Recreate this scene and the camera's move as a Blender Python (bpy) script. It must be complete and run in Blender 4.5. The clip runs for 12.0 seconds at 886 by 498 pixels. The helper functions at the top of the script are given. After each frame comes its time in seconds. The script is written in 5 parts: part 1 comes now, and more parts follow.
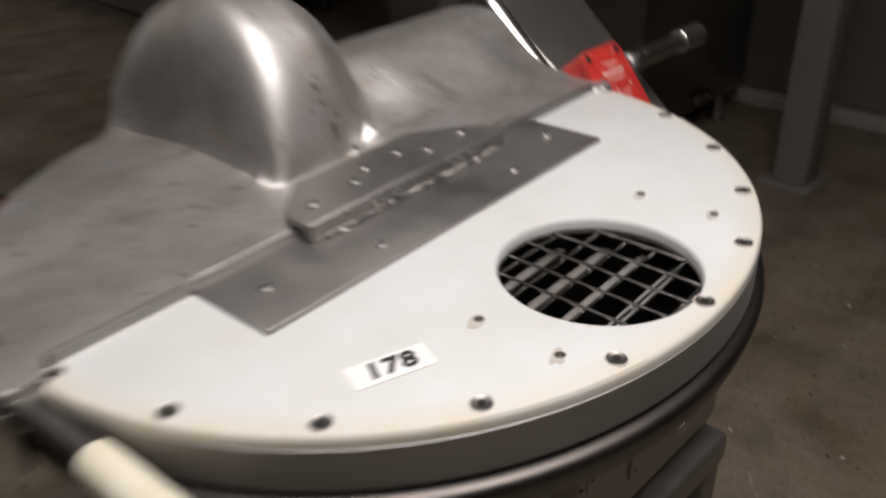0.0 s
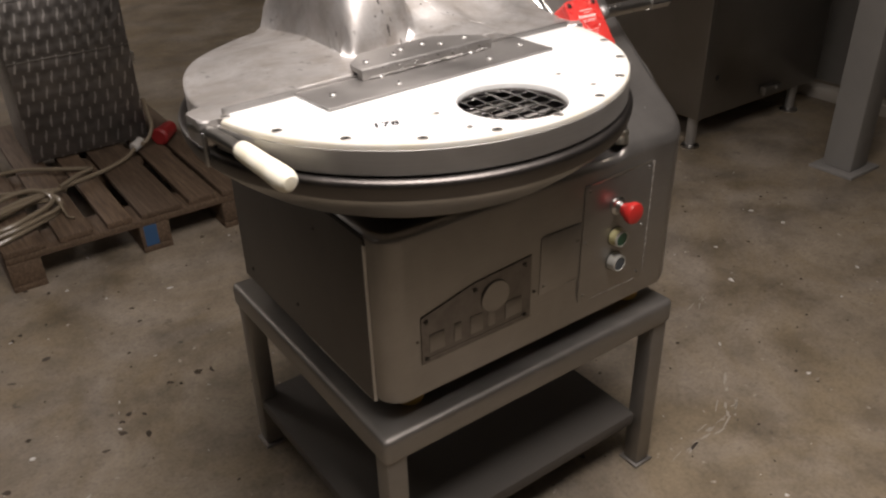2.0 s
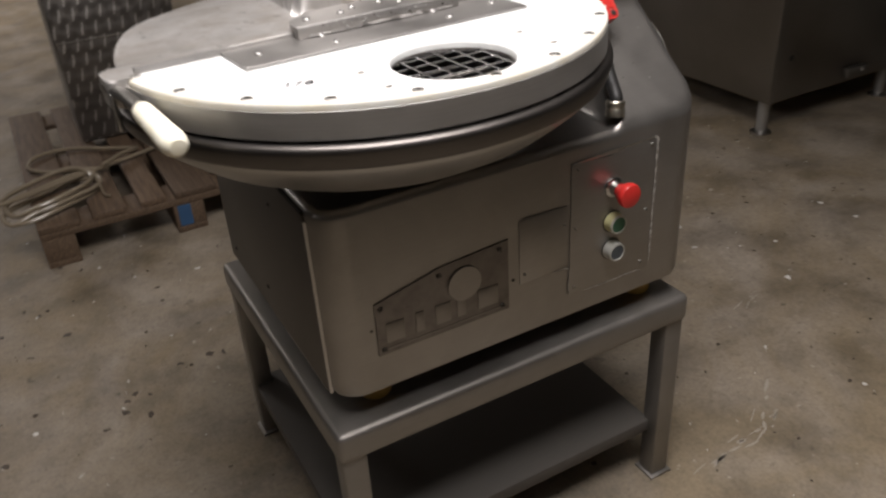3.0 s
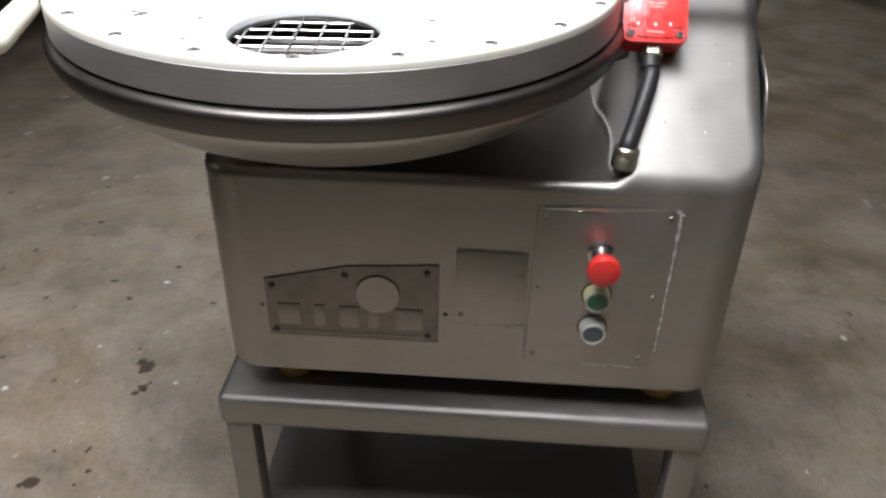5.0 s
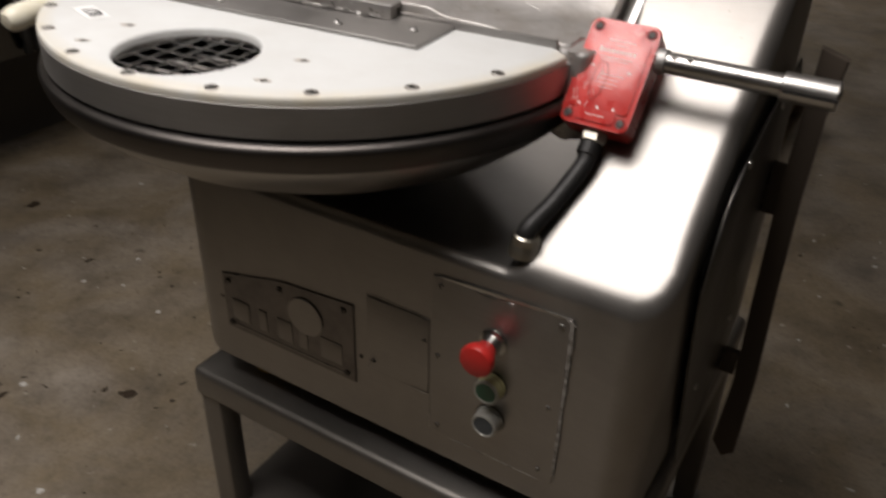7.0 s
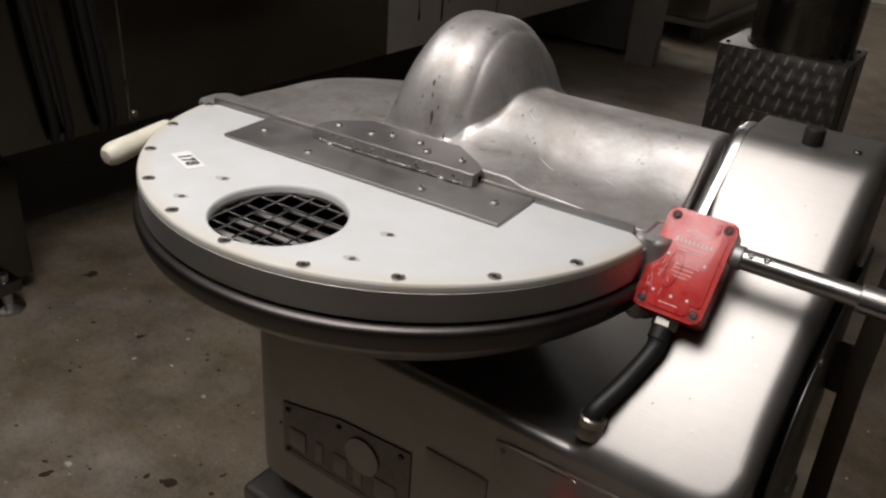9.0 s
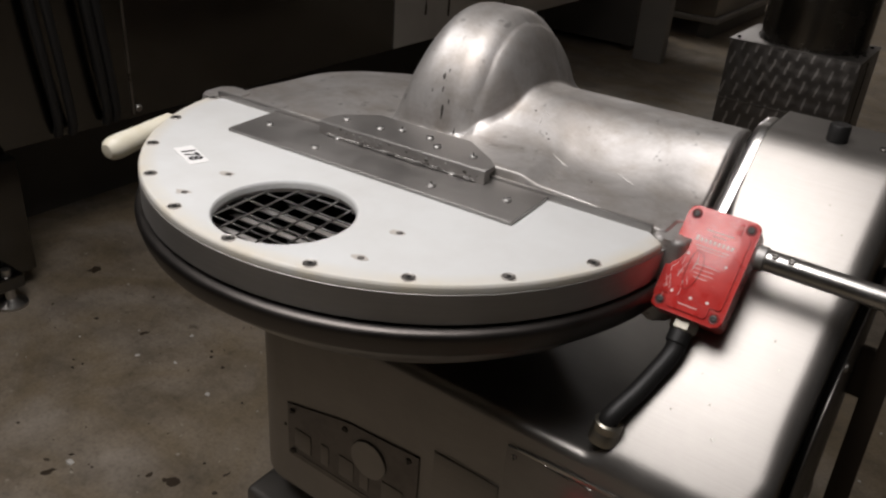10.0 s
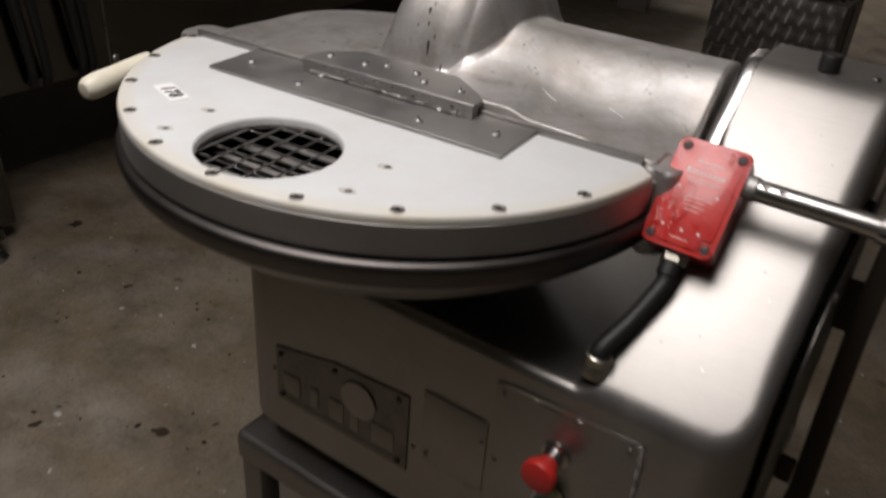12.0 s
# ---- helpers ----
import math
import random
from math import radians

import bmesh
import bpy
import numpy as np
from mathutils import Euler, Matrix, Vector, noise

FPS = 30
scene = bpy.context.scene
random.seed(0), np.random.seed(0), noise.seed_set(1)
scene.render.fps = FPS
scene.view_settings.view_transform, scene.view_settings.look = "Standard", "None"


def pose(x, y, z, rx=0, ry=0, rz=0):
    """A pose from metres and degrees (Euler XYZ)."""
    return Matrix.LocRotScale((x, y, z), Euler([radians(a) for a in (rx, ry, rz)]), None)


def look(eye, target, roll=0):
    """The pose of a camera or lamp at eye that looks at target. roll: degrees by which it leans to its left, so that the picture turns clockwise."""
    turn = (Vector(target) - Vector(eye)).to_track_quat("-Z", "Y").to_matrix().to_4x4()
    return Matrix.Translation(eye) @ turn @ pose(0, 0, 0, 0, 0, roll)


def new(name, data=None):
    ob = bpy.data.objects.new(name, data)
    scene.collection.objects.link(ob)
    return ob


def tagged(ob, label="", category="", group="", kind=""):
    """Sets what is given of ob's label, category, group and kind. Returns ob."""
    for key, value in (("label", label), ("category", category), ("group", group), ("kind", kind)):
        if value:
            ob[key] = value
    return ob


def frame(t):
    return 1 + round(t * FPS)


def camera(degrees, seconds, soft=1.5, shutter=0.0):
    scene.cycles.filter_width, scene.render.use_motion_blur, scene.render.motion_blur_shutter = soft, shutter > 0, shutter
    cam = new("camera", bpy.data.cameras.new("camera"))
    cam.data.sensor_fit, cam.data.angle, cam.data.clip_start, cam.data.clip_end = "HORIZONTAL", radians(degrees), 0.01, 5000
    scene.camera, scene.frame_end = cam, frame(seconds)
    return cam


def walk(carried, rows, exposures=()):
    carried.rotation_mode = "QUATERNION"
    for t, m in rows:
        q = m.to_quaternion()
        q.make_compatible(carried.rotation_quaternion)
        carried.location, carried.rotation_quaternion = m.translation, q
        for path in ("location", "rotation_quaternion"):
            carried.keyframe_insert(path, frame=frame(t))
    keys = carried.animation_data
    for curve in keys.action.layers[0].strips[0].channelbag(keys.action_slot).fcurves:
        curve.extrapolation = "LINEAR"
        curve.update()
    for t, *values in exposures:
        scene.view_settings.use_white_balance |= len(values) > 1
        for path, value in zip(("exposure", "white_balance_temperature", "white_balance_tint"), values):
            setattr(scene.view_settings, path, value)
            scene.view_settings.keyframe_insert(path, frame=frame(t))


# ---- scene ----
cam = camera(57.31, 12.0, soft=2.3, shutter=0.9)
PATH = [
    (0, (-0.2738, -0.3695, 1.3079), (0.6365, 0.5574, 0.5582), -2.52),
    (0.3, (-0.3499, -0.4645, 1.3620), (0.4928, 0.5408, 0.6345), -1.34),
    (0.5, (-0.3561, -0.5387, 1.3640), (0.4041, 0.5242, 0.6277), -1.51),
    (0.8, (-0.3504, -0.6509, 1.3576), (0.2995, 0.4718, 0.6046), -2.72),
    (1, (-0.3631, -0.7028, 1.3594), (0.2364, 0.3923, 0.5279), -2.08),
    (1.5, (-0.4729, -0.7985, 1.3666), (0.2232, 0.2718, 0.5793), -1.23),
    (2, (-0.5071, -0.8692, 1.3607), (0.2407, 0.1953, 0.6139), -1.43),
    (2.5, (-0.4136, -0.8998, 1.3199), (0.2741, 0.2124, 0.5850), -3.34),
    (4.5, (0.1446, -0.8483, 1.2372), (0.3068, 0.3978, 0.4181), 0.53),
    (5, (0.3370, -0.8422, 1.2421), (0.2627, 0.4181, 0.4321), 1.13),
    (5.5, (0.4658, -0.7109, 1.2422), (0.2072, 0.5359, 0.4494), 2.58),
    (6, (0.6130, -0.6682, 1.2527), (0.1582, 0.5311, 0.4751), 3.91),
    (6.5, (0.7472, -0.6469, 1.2574), (0.1581, 0.4750, 0.4548), 4.21),
    (7, (0.7914, -0.6399, 1.2683), (0.1391, 0.4521, 0.4733), 1.61),
    (7.5, (0.7813, -0.6538, 1.3157), (0.0663, 0.4371, 0.5749), 1.72),
    (9.5, (0.7188, -0.6219, 1.3786), (-0.0195, 0.4795, 0.6772), 4.46),
    (10, (0.7096, -0.6134, 1.3662), (-0.0332, 0.4805, 0.6579), 4.38),
    (10.5, (0.6928, -0.6014, 1.3502), (-0.0418, 0.5021, 0.6483), 5.20),
    (11, (0.6796, -0.5824, 1.3384), (-0.0511, 0.5224, 0.6346), 4.95),
    (11.5, (0.6751, -0.5659, 1.3289), (-0.0396, 0.5310, 0.5967), 4.59),
    (12, (0.7079, -0.6167, 1.3410), (0.0155, 0.4650, 0.5661), 4.50),
]
EXPOSURES = [
    (0, -1.0, 6550, 15), (0.3, -1.0, 6600, 15), (0.5, -0.9, 6750, 16), (1.0, -0.25, 7000, 17), (1.5, 0.3, 6850, 18), (2.0, 0.05, 6750, 17), (2.5, 0.05, 6650, 16),
    (4.5, 0.62, 5850, 10), (5.0, 0.7, 5850, 11), (5.5, -0.35, 6100, 12), (6.0, -0.74, 6550, 16), (6.5, -0.7, 6600, 15), (7.0, -0.78, 6600, 14), (7.5, -1.0, 6550, 14),
    (9.5, -1.08, 6420, 14), (12, -1.1, 6460, 15),
]
walk(cam, [(t, look(eye, target, roll)) for t, eye, target, roll in PATH], EXPOSURES)

# ---- light ----
world = bpy.data.worlds.new("world")
scene.world = world
world.use_nodes = True
world.node_tree.nodes["Background"].inputs[0].default_value = (0.5, 0.45, 0.4, 1)
world.node_tree.nodes["Background"].inputs[1].default_value = 0.02
CEIL = 3.9
LAMP_Z = 2.5
# place, angle of the louvre, strength down and up
LAMPS = [((0.03, -0.44), 142, 0.40, 0.32), ((-2.1, 6.2), 180, 0.99, 0.6)]
POWER = 92.0
LAMP_TINT = (1.0, 0.965, 0.92)


# ---- materials ----
def mat(name, base, rough=0.5, metal=0.0, spec=0.5, coat=0.0):
    m = bpy.data.materials.new(name)
    m.use_nodes = True
    b = m.node_tree.nodes["Principled BSDF"]
    b.inputs["Base Color"].default_value = (*base, 1)
    b.inputs["Roughness"].default_value = rough
    b.inputs["Metallic"].default_value = metal
    b.inputs["Specular IOR Level"].default_value = spec
    b.inputs["Coat Weight"].default_value = coat
    return m


def nodes_of(m):
    t = m.node_tree
    return t.nodes, t.links, t.nodes["Principled BSDF"]


def noise_tex(m, scale, detail=4.0, rough=0.55, stretch=(1, 1, 1), turn=(0, 0, 0), distortion=0.0):
    n, l, _ = nodes_of(m)
    co = n.new("ShaderNodeTexCoord")
    mp = n.new("ShaderNodeMapping")
    mp.inputs["Scale"].default_value = stretch
    mp.inputs["Rotation"].default_value = [radians(a) for a in turn]
    tx = n.new("ShaderNodeTexNoise")
    tx.inputs["Scale"].default_value, tx.inputs["Detail"].default_value = scale, detail
    tx.inputs["Roughness"].default_value, tx.inputs["Distortion"].default_value = rough, distortion
    l.new(co.outputs["Object"], mp.inputs["Vector"])
    l.new(mp.outputs["Vector"], tx.inputs["Vector"])
    return tx.outputs["Fac"]


def ramp(m, fac, stops):
    n, l, _ = nodes_of(m)
    r = n.new("ShaderNodeValToRGB")
    e = r.color_ramp.elements
    while len(e) < len(stops):
        e.new(0.5)
    for k, (p, c) in enumerate(stops):
        e[k].position = p
        e[k].color = (*c, 1) if len(c) == 3 else c
    l.new(fac, r.inputs["Fac"])
    return r.outputs["Color"]


def grey(v):
    return (v, v, v)


def mix(m, a, b, fac, mode="MIX"):
    n, l, _ = nodes_of(m)
    x = n.new("ShaderNodeMix")
    x.data_type, x.blend_type = "RGBA", mode
    for sock, v in ((x.inputs["Factor"], fac), (x.inputs["A"], a), (x.inputs["B"], b)):
        if isinstance(v, bpy.types.NodeSocket):
            l.new(v, sock)
        elif isinstance(v, tuple):
            sock.default_value = (*v, 1)
        else:
            sock.default_value = v
    return x.outputs["Result"]


def put(m, socket, value):
    n, l, b = nodes_of(m)
    l.new(value, b.inputs[socket])


def bump(m, fac, strength, distance=0.001, after=None):
    n, l, b = nodes_of(m)
    k = n.new("ShaderNodeBump")
    k.inputs["Strength"].default_value, k.inputs["Distance"].default_value = strength, distance
    l.new(fac, k.inputs["Height"])
    if after is not None:
        l.new(after, k.inputs["Normal"])
    l.new(k.outputs["Normal"], b.inputs["Normal"])
    return k.outputs["Normal"]


def steel(name, base, r_lo, r_hi, brush=(1, 60, 60), smear=9.0, tint=0.08, metal=1.0):
    """Brushed stainless: fine scratches along one way, cloudy smears in the gloss."""
    m = mat(name, base, 0.3, metal)
    fine = noise_tex(m, 14.0, 5, 0.7, brush)
    cloud = noise_tex(m, smear, 5, 0.6, distortion=0.4)
    put(m, "Roughness", ramp(m, cloud, [(0.3, grey(r_lo)), (0.72, grey(r_hi))]))
    dark = tuple(c * (1 - tint * 2.2) for c in base)
    lite = tuple(min(1, c * (1 + tint)) for c in base)
    tone = ramp(m, cloud, [(0.25, dark), (0.6, base), (0.85, lite)])
    put(m, "Base Color", mix(m, tone, ramp(m, fine, [(0.3, grey(0.72)), (0.7, grey(1.0))]), 0.35, "MULTIPLY"))
    bump(m, fine, 0.12, 0.0004)
    return m


STEEL = steel("brushed_stainless", (0.345, 0.329, 0.31), 0.33, 0.41, metal=0.86)
STEEL_TOP = steel("satin_stainless", (0.62, 0.61, 0.60), 0.16, 0.30, (60, 1, 1))
STEEL_PLATE = steel("dull_plate_steel", (0.42, 0.405, 0.39), 0.46, 0.6, (1, 50, 1))
STEEL_STAND = steel("stand_stainless", (0.30, 0.283, 0.263), 0.44, 0.56, metal=0.85)
STEEL_RIM = steel("bowl_steel", (0.40, 0.39, 0.37), 0.3, 0.42, (1, 1, 50))
# darker than the stand: the shelf's shade is put into its colour
STEEL_SHELF = steel("shaded_shelf_steel", (0.11, 0.10, 0.09), 0.6, 0.75, (1, 60, 60), 4.0, metal=0.35)
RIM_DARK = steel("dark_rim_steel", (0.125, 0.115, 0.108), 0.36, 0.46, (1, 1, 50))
STEEL_BAND = steel("band_steel", (0.50, 0.49, 0.475), 0.5, 0.62, (1, 1, 50))
STEEL_BRIGHT = steel("polished_steel", (0.58, 0.57, 0.55), 0.24, 0.36)
STEEL_DARK = steel("far_stainless", (0.30, 0.285, 0.265), 0.3, 0.5)


def cast_aluminium():
    m = mat("cast_aluminium", (0.6, 0.58, 0.56), 0.4, 0.88)
    cloud = noise_tex(m, 7.0, 6, 0.62, distortion=0.6)
    grain = noise_tex(m, 220.0, 3, 0.6)
    dents = noise_tex(m, 40.0, 4, 0.6)
    tone = ramp(m, cloud, [(0.28, (0.36, 0.342, 0.325)), (0.5, (0.57, 0.552, 0.535)), (0.72, (0.74, 0.725, 0.71))])
    spots = ramp(m, noise_tex(m, 60.0, 2, 0.5), [(0.27, grey(0.45)), (0.33, grey(1.0))])
    tone = mix(m, tone, spots, 0.6, "MULTIPLY")
    patina = ramp(m, noise_tex(m, 16.0, 7, 0.68, (1, 1.3, 1), distortion=0.3), [(0.44, grey(0)), (0.68, grey(1))])
    tone = mix(m, tone, (0.38, 0.335, 0.29), mix(m, grey(0), grey(0.65), patina))
    wipes = ramp(m, noise_tex(m, 30.0, 6, 0.75, (1, 9, 9), (0, 0, 25)), [(0.35, grey(0.8)), (0.65, grey(1.08))])
    put(m, "Base Color", mix(m, tone, wipes, 0.15, "MULTIPLY"))
    put(m, "Roughness", ramp(m, cloud, [(0.3, grey(0.6)), (0.7, grey(0.48))]))
    n1 = bump(m, dents, 0.10, 0.002)
    bump(m, grain, 0.16, 0.0006, n1)
    return m


ALU = cast_aluminium()


def white_board():
    m = mat("white_polyethylene", (0.8, 0.8, 0.79), 0.42, 0.0, 0.4)
    c = noise_tex(m, 9.0, 5, 0.6)
    tone = ramp(m, c, [(0.3, (0.65, 0.655, 0.642)), (0.6, (0.705, 0.72, 0.716))])
    n, l, _ = nodes_of(m)
    co = n.new("ShaderNodeTexCoord")
    off = n.new("ShaderNodeVectorMath")
    off.operation = "SUBTRACT"
    off.inputs[1].default_value = (0.149, 0.151, 1.0)
    flat = n.new("ShaderNodeVectorMath")
    flat.operation = "LENGTH"
    l.new(co.outputs["Object"], off.inputs[0])
    l.new(off.outputs[0], flat.inputs[0])
    aged = mix(m, grey(0), ramp(m, flat.outputs["Value"], [(0.312, grey(0)), (0.334, grey(1))]), ramp(m, noise_tex(m, 18.0, 4), [(0.35, grey(0.3)), (0.6, grey(1))]))
    put(m, "Base Color", mix(m, tone, (0.67, 0.62, 0.51), aged))
    put(m, "Roughness", ramp(m, c, [(0.3, grey(0.5)), (0.7, grey(0.36))]))
    bump(m, noise_tex(m, 300.0, 2, 0.5, (1, 8, 1)), 0.08, 0.0003)
    return m


WHITE = white_board()
CREAM = mat("cream_plastic", (0.80, 0.76, 0.62), 0.38)
put(CREAM, "Base Color", ramp(CREAM, noise_tex(CREAM, 40, 4), [(0.3, (0.74, 0.69, 0.53)), (0.6, (0.82, 0.79, 0.67))]))
RED = mat("red_enamel", (0.62, 0.035, 0.03), 0.28, 0.0, 0.5, 0.3)
RED_TONE = ramp(RED, noise_tex(RED, 35, 5), [(0.3, (0.5, 0.03, 0.028)), (0.65, (0.66, 0.045, 0.035))])
put(RED, "Base Color", mix(RED, RED_TONE, (0.72, 0.26, 0.22), ramp(RED, noise_tex(RED, 22, 7, 0.75, (1, 3, 1), (0, 0, 20), 1.0), [(0.56, grey(0)), (0.74, grey(0.8))])))
put(RED, "Roughness", ramp(RED, noise_tex(RED, 60, 4), [(0.35, grey(0.22)), (0.7, grey(0.48))]))
RED_KNOB = mat("red_plastic", (0.58, 0.03, 0.025), 0.35)
BLACK = mat("black_rubber", (0.014, 0.0135, 0.013), 0.5)
bump(BLACK, noise_tex(BLACK, 400.0, 3), 0.4, 0.0008)
BLACK_PAINT = mat("black_ink", (0.015, 0.015, 0.016), 0.6)
LABEL = mat("paper_label", (0.88, 0.88, 0.87), 0.6)
PRINT = mat("pale_print", (0.82, 0.64, 0.61), 0.5)
BRASS = mat("nickel_brass", (0.58, 0.55, 0.47), 0.36, 1.0)
GREEN = mat("green_button", (0.04, 0.15, 0.085), 0.35)
BLUE = mat("grey_blue_button", (0.07, 0.085, 0.10), 0.35)
LENS_RING = mat("button_ring", (0.50, 0.50, 0.46), 0.4, 0.2)
YELLOW = mat("yellow_ring", (0.50, 0.47, 0.25), 0.5)
FOOT_Y = mat("yellow_rubber_foot", (0.46, 0.30, 0.085), 0.55)
NAMEPLATE = steel("worn_name_plate", (0.21, 0.195, 0.185), 0.32, 0.5, (1, 1, 1), 30.0, 0.2)
LETTER = steel("plate_letter", (0.29, 0.275, 0.26), 0.35, 0.5)
GAP = mat("dark_gap", (0.015, 0.014, 0.013), 0.8)
HOSE = mat("amber_grey_hose", (0.25, 0.205, 0.145), 0.25)
SWITCH_SCREW = mat("black_oxide_screw", (0.05, 0.045, 0.042), 0.45, 0.5)
BLUE_PAINT = mat("blue_paint", (0.03, 0.09, 0.2), 0.6)
RED_PLUG = mat("red_plug", (0.28, 0.02, 0.02), 0.5)
PLUG_WHITE = mat("pale_plug", (0.55, 0.53, 0.5), 0.5)


SCREW_DULL = steel("dull_screw", (0.40, 0.385, 0.36), 0.35, 0.5)
SCREW_DARK = steel("dark_screw", (0.16, 0.15, 0.14), 0.4, 0.55)
STAIN = mat("grey_stain", (0.52, 0.49, 0.45), 0.6)
RED_DARK = mat("dark_red_drip", (0.22, 0.02, 0.018), 0.4)
RESIDUE = mat("pale_residue", (0.34, 0.315, 0.28), 0.6)
put(RESIDUE, "Base Color", ramp(RESIDUE, noise_tex(RESIDUE, 160, 5), [(0.35, (0.16, 0.145, 0.125)), (0.65, (0.42, 0.395, 0.36))]))
WORN_EDGE = steel("worn_edge", (0.8, 0.78, 0.75), 0.45, 0.65)


# darker copy of the housing steel, with the side's shade in it
STEEL_SIDE = steel("shaded_side_steel", (0.155, 0.144, 0.13), 0.5, 0.62, (1, 60, 60), 5.0, 0.14, 0.6)
STEEL_GUARD = steel("dark_guard_steel", (0.15, 0.145, 0.14), 0.35, 0.5)
STEEL_FAR = steel("dull_far_stainless", (0.28, 0.265, 0.245), 0.28, 0.42, (1, 30, 30), 3.0)
STEEL_LONG = steel("long_machine_stainless", (0.16, 0.156, 0.148), 0.17, 0.27, (1, 30, 30), 3.0)
STEEL_SHEEN = steel("painted_sheen_steel", (0.62, 0.60, 0.565), 0.34, 0.48, (1, 30, 30), 3.0, metal=0.25)
STEEL_DRUM = steel("drum_stainless", (0.26, 0.25, 0.235), 0.2, 0.32, (1, 1, 40))
UNDER_SHADE = mat("under_machine_shade", (0.10, 0.092, 0.083), 0.8)
DARK_FILL = mat("dark_brown_fill", (0.15, 0.14, 0.127), 0.6)
RUST = mat("dark_rust", (0.06, 0.045, 0.032), 0.8)
SCUFF = mat("pale_scuff", (0.33, 0.295, 0.245), 0.75)
GRIT = mat("dark_grit", (0.06, 0.045, 0.032), 0.8)


def wood():
    m = mat("pallet_wood", (0.26, 0.17, 0.1), 0.75)
    n, l, _ = nodes_of(m)
    g = noise_tex(m, 6.0, 6, 0.65, (18, 1.2, 18), distortion=0.5)
    tone = ramp(m, g, [(0.25, (0.056, 0.036, 0.023)), (0.5, (0.12, 0.078, 0.048)), (0.8, (0.215, 0.15, 0.098))])
    info = n.new("ShaderNodeObjectInfo")
    put(m, "Base Color", mix(m, tone, ramp(m, info.outputs["Random"], [(0, grey(0.65)), (1, grey(1.1))]), 0.8, "MULTIPLY"))
    bump(m, g, 0.4, 0.003)
    return m


WOOD = wood()


def concrete():
    m = mat("worn_concrete", (0.3, 0.26, 0.21), 0.7)
    big = noise_tex(m, 0.8, 6, 0.6, distortion=0.5)
    mid = noise_tex(m, 5.0, 6, 0.65)
    fine = noise_tex(m, 45.0, 5, 0.7)
    grit = noise_tex(m, 260.0, 3, 0.6)
    tone = ramp(m, big, [(0.25, (0.20, 0.168, 0.13)), (0.5, (0.28, 0.238, 0.19)), (0.75, (0.35, 0.305, 0.25))])
    brown = ramp(m, noise_tex(m, 2.2, 7, 0.62, distortion=1.2), [(0.36, grey(0)), (0.62, grey(1))])
    tone = mix(m, tone, (0.215, 0.17, 0.112), brown)
    tone = mix(m, tone, ramp(m, mid, [(0.3, grey(0.55)), (0.52, grey(1.0)), (0.75, grey(1.3))]), 0.95, "MULTIPLY")
    tone = mix(m, tone, ramp(m, fine, [(0.28, grey(0.5)), (0.45, grey(1.0)), (0.8, grey(1.25))]), 0.5, "MULTIPLY")
    tone = mix(m, tone, ramp(m, noise_tex(m, 110.0, 4, 0.6), [(0.3, grey(0.65)), (0.5, grey(1.0)), (0.72, grey(1.25))]), 0.45, "MULTIPLY")
    tone = mix(m, tone, ramp(m, noise_tex(m, 16.0, 3, 0.5), [(0.24, grey(0.35)), (0.31, grey(1.0))]), 0.75, "MULTIPLY")
    tone = mix(m, tone, (0.42, 0.38, 0.32), ramp(m, noise_tex(m, 30.0, 3, 0.5), [(0.70, grey(0)), (0.76, grey(1))]))
    put(m, "Base Color", tone)
    put(m, "Roughness", ramp(m, mid, [(0.3, grey(0.5)), (0.7, grey(0.78))]))
    n1 = bump(m, mid, 0.25, 0.006)
    n2 = bump(m, fine, 0.35, 0.002, n1)
    bump(m, grit, 0.3, 0.0008, n2)
    return m


CONCRETE = concrete()


def plaster(name, base):
    m = mat(name, base, 0.85)
    c = noise_tex(m, 1.5, 6, 0.6)
    put(m, "Base Color", ramp(m, c, [(0.3, tuple(v * 0.7 for v in base)), (0.7, base)]))
    bump(m, noise_tex(m, 60.0, 4), 0.2, 0.002)
    return m


WALL = plaster("dull_wall", (0.26, 0.245, 0.22))
WALL_BOUNCE = plaster("bounce_wall", (0.6, 0.58, 0.54))
CEILING = plaster("ceiling_paint", (0.8, 0.785, 0.76))
PAINT_POST = plaster("scuffed_grey_paint", (0.26, 0.25, 0.235))
PAINT_FAR = plaster("stained_pale_paint", (0.42, 0.40, 0.37))
CHIP = mat("pale_chip", (0.6, 0.58, 0.54), 0.7)
GRIME = mat("dark_grime", (0.05, 0.035, 0.022), 0.5)
TUBE = bpy.data.materials.new("lamp_glow")
TUBE.use_nodes = True
TUBE.node_tree.nodes["Principled BSDF"].inputs["Emission Color"].default_value = (1.0, 0.95, 0.88, 1)
TUBE.node_tree.nodes["Principled BSDF"].inputs["Emission Strength"].default_value = 1.0


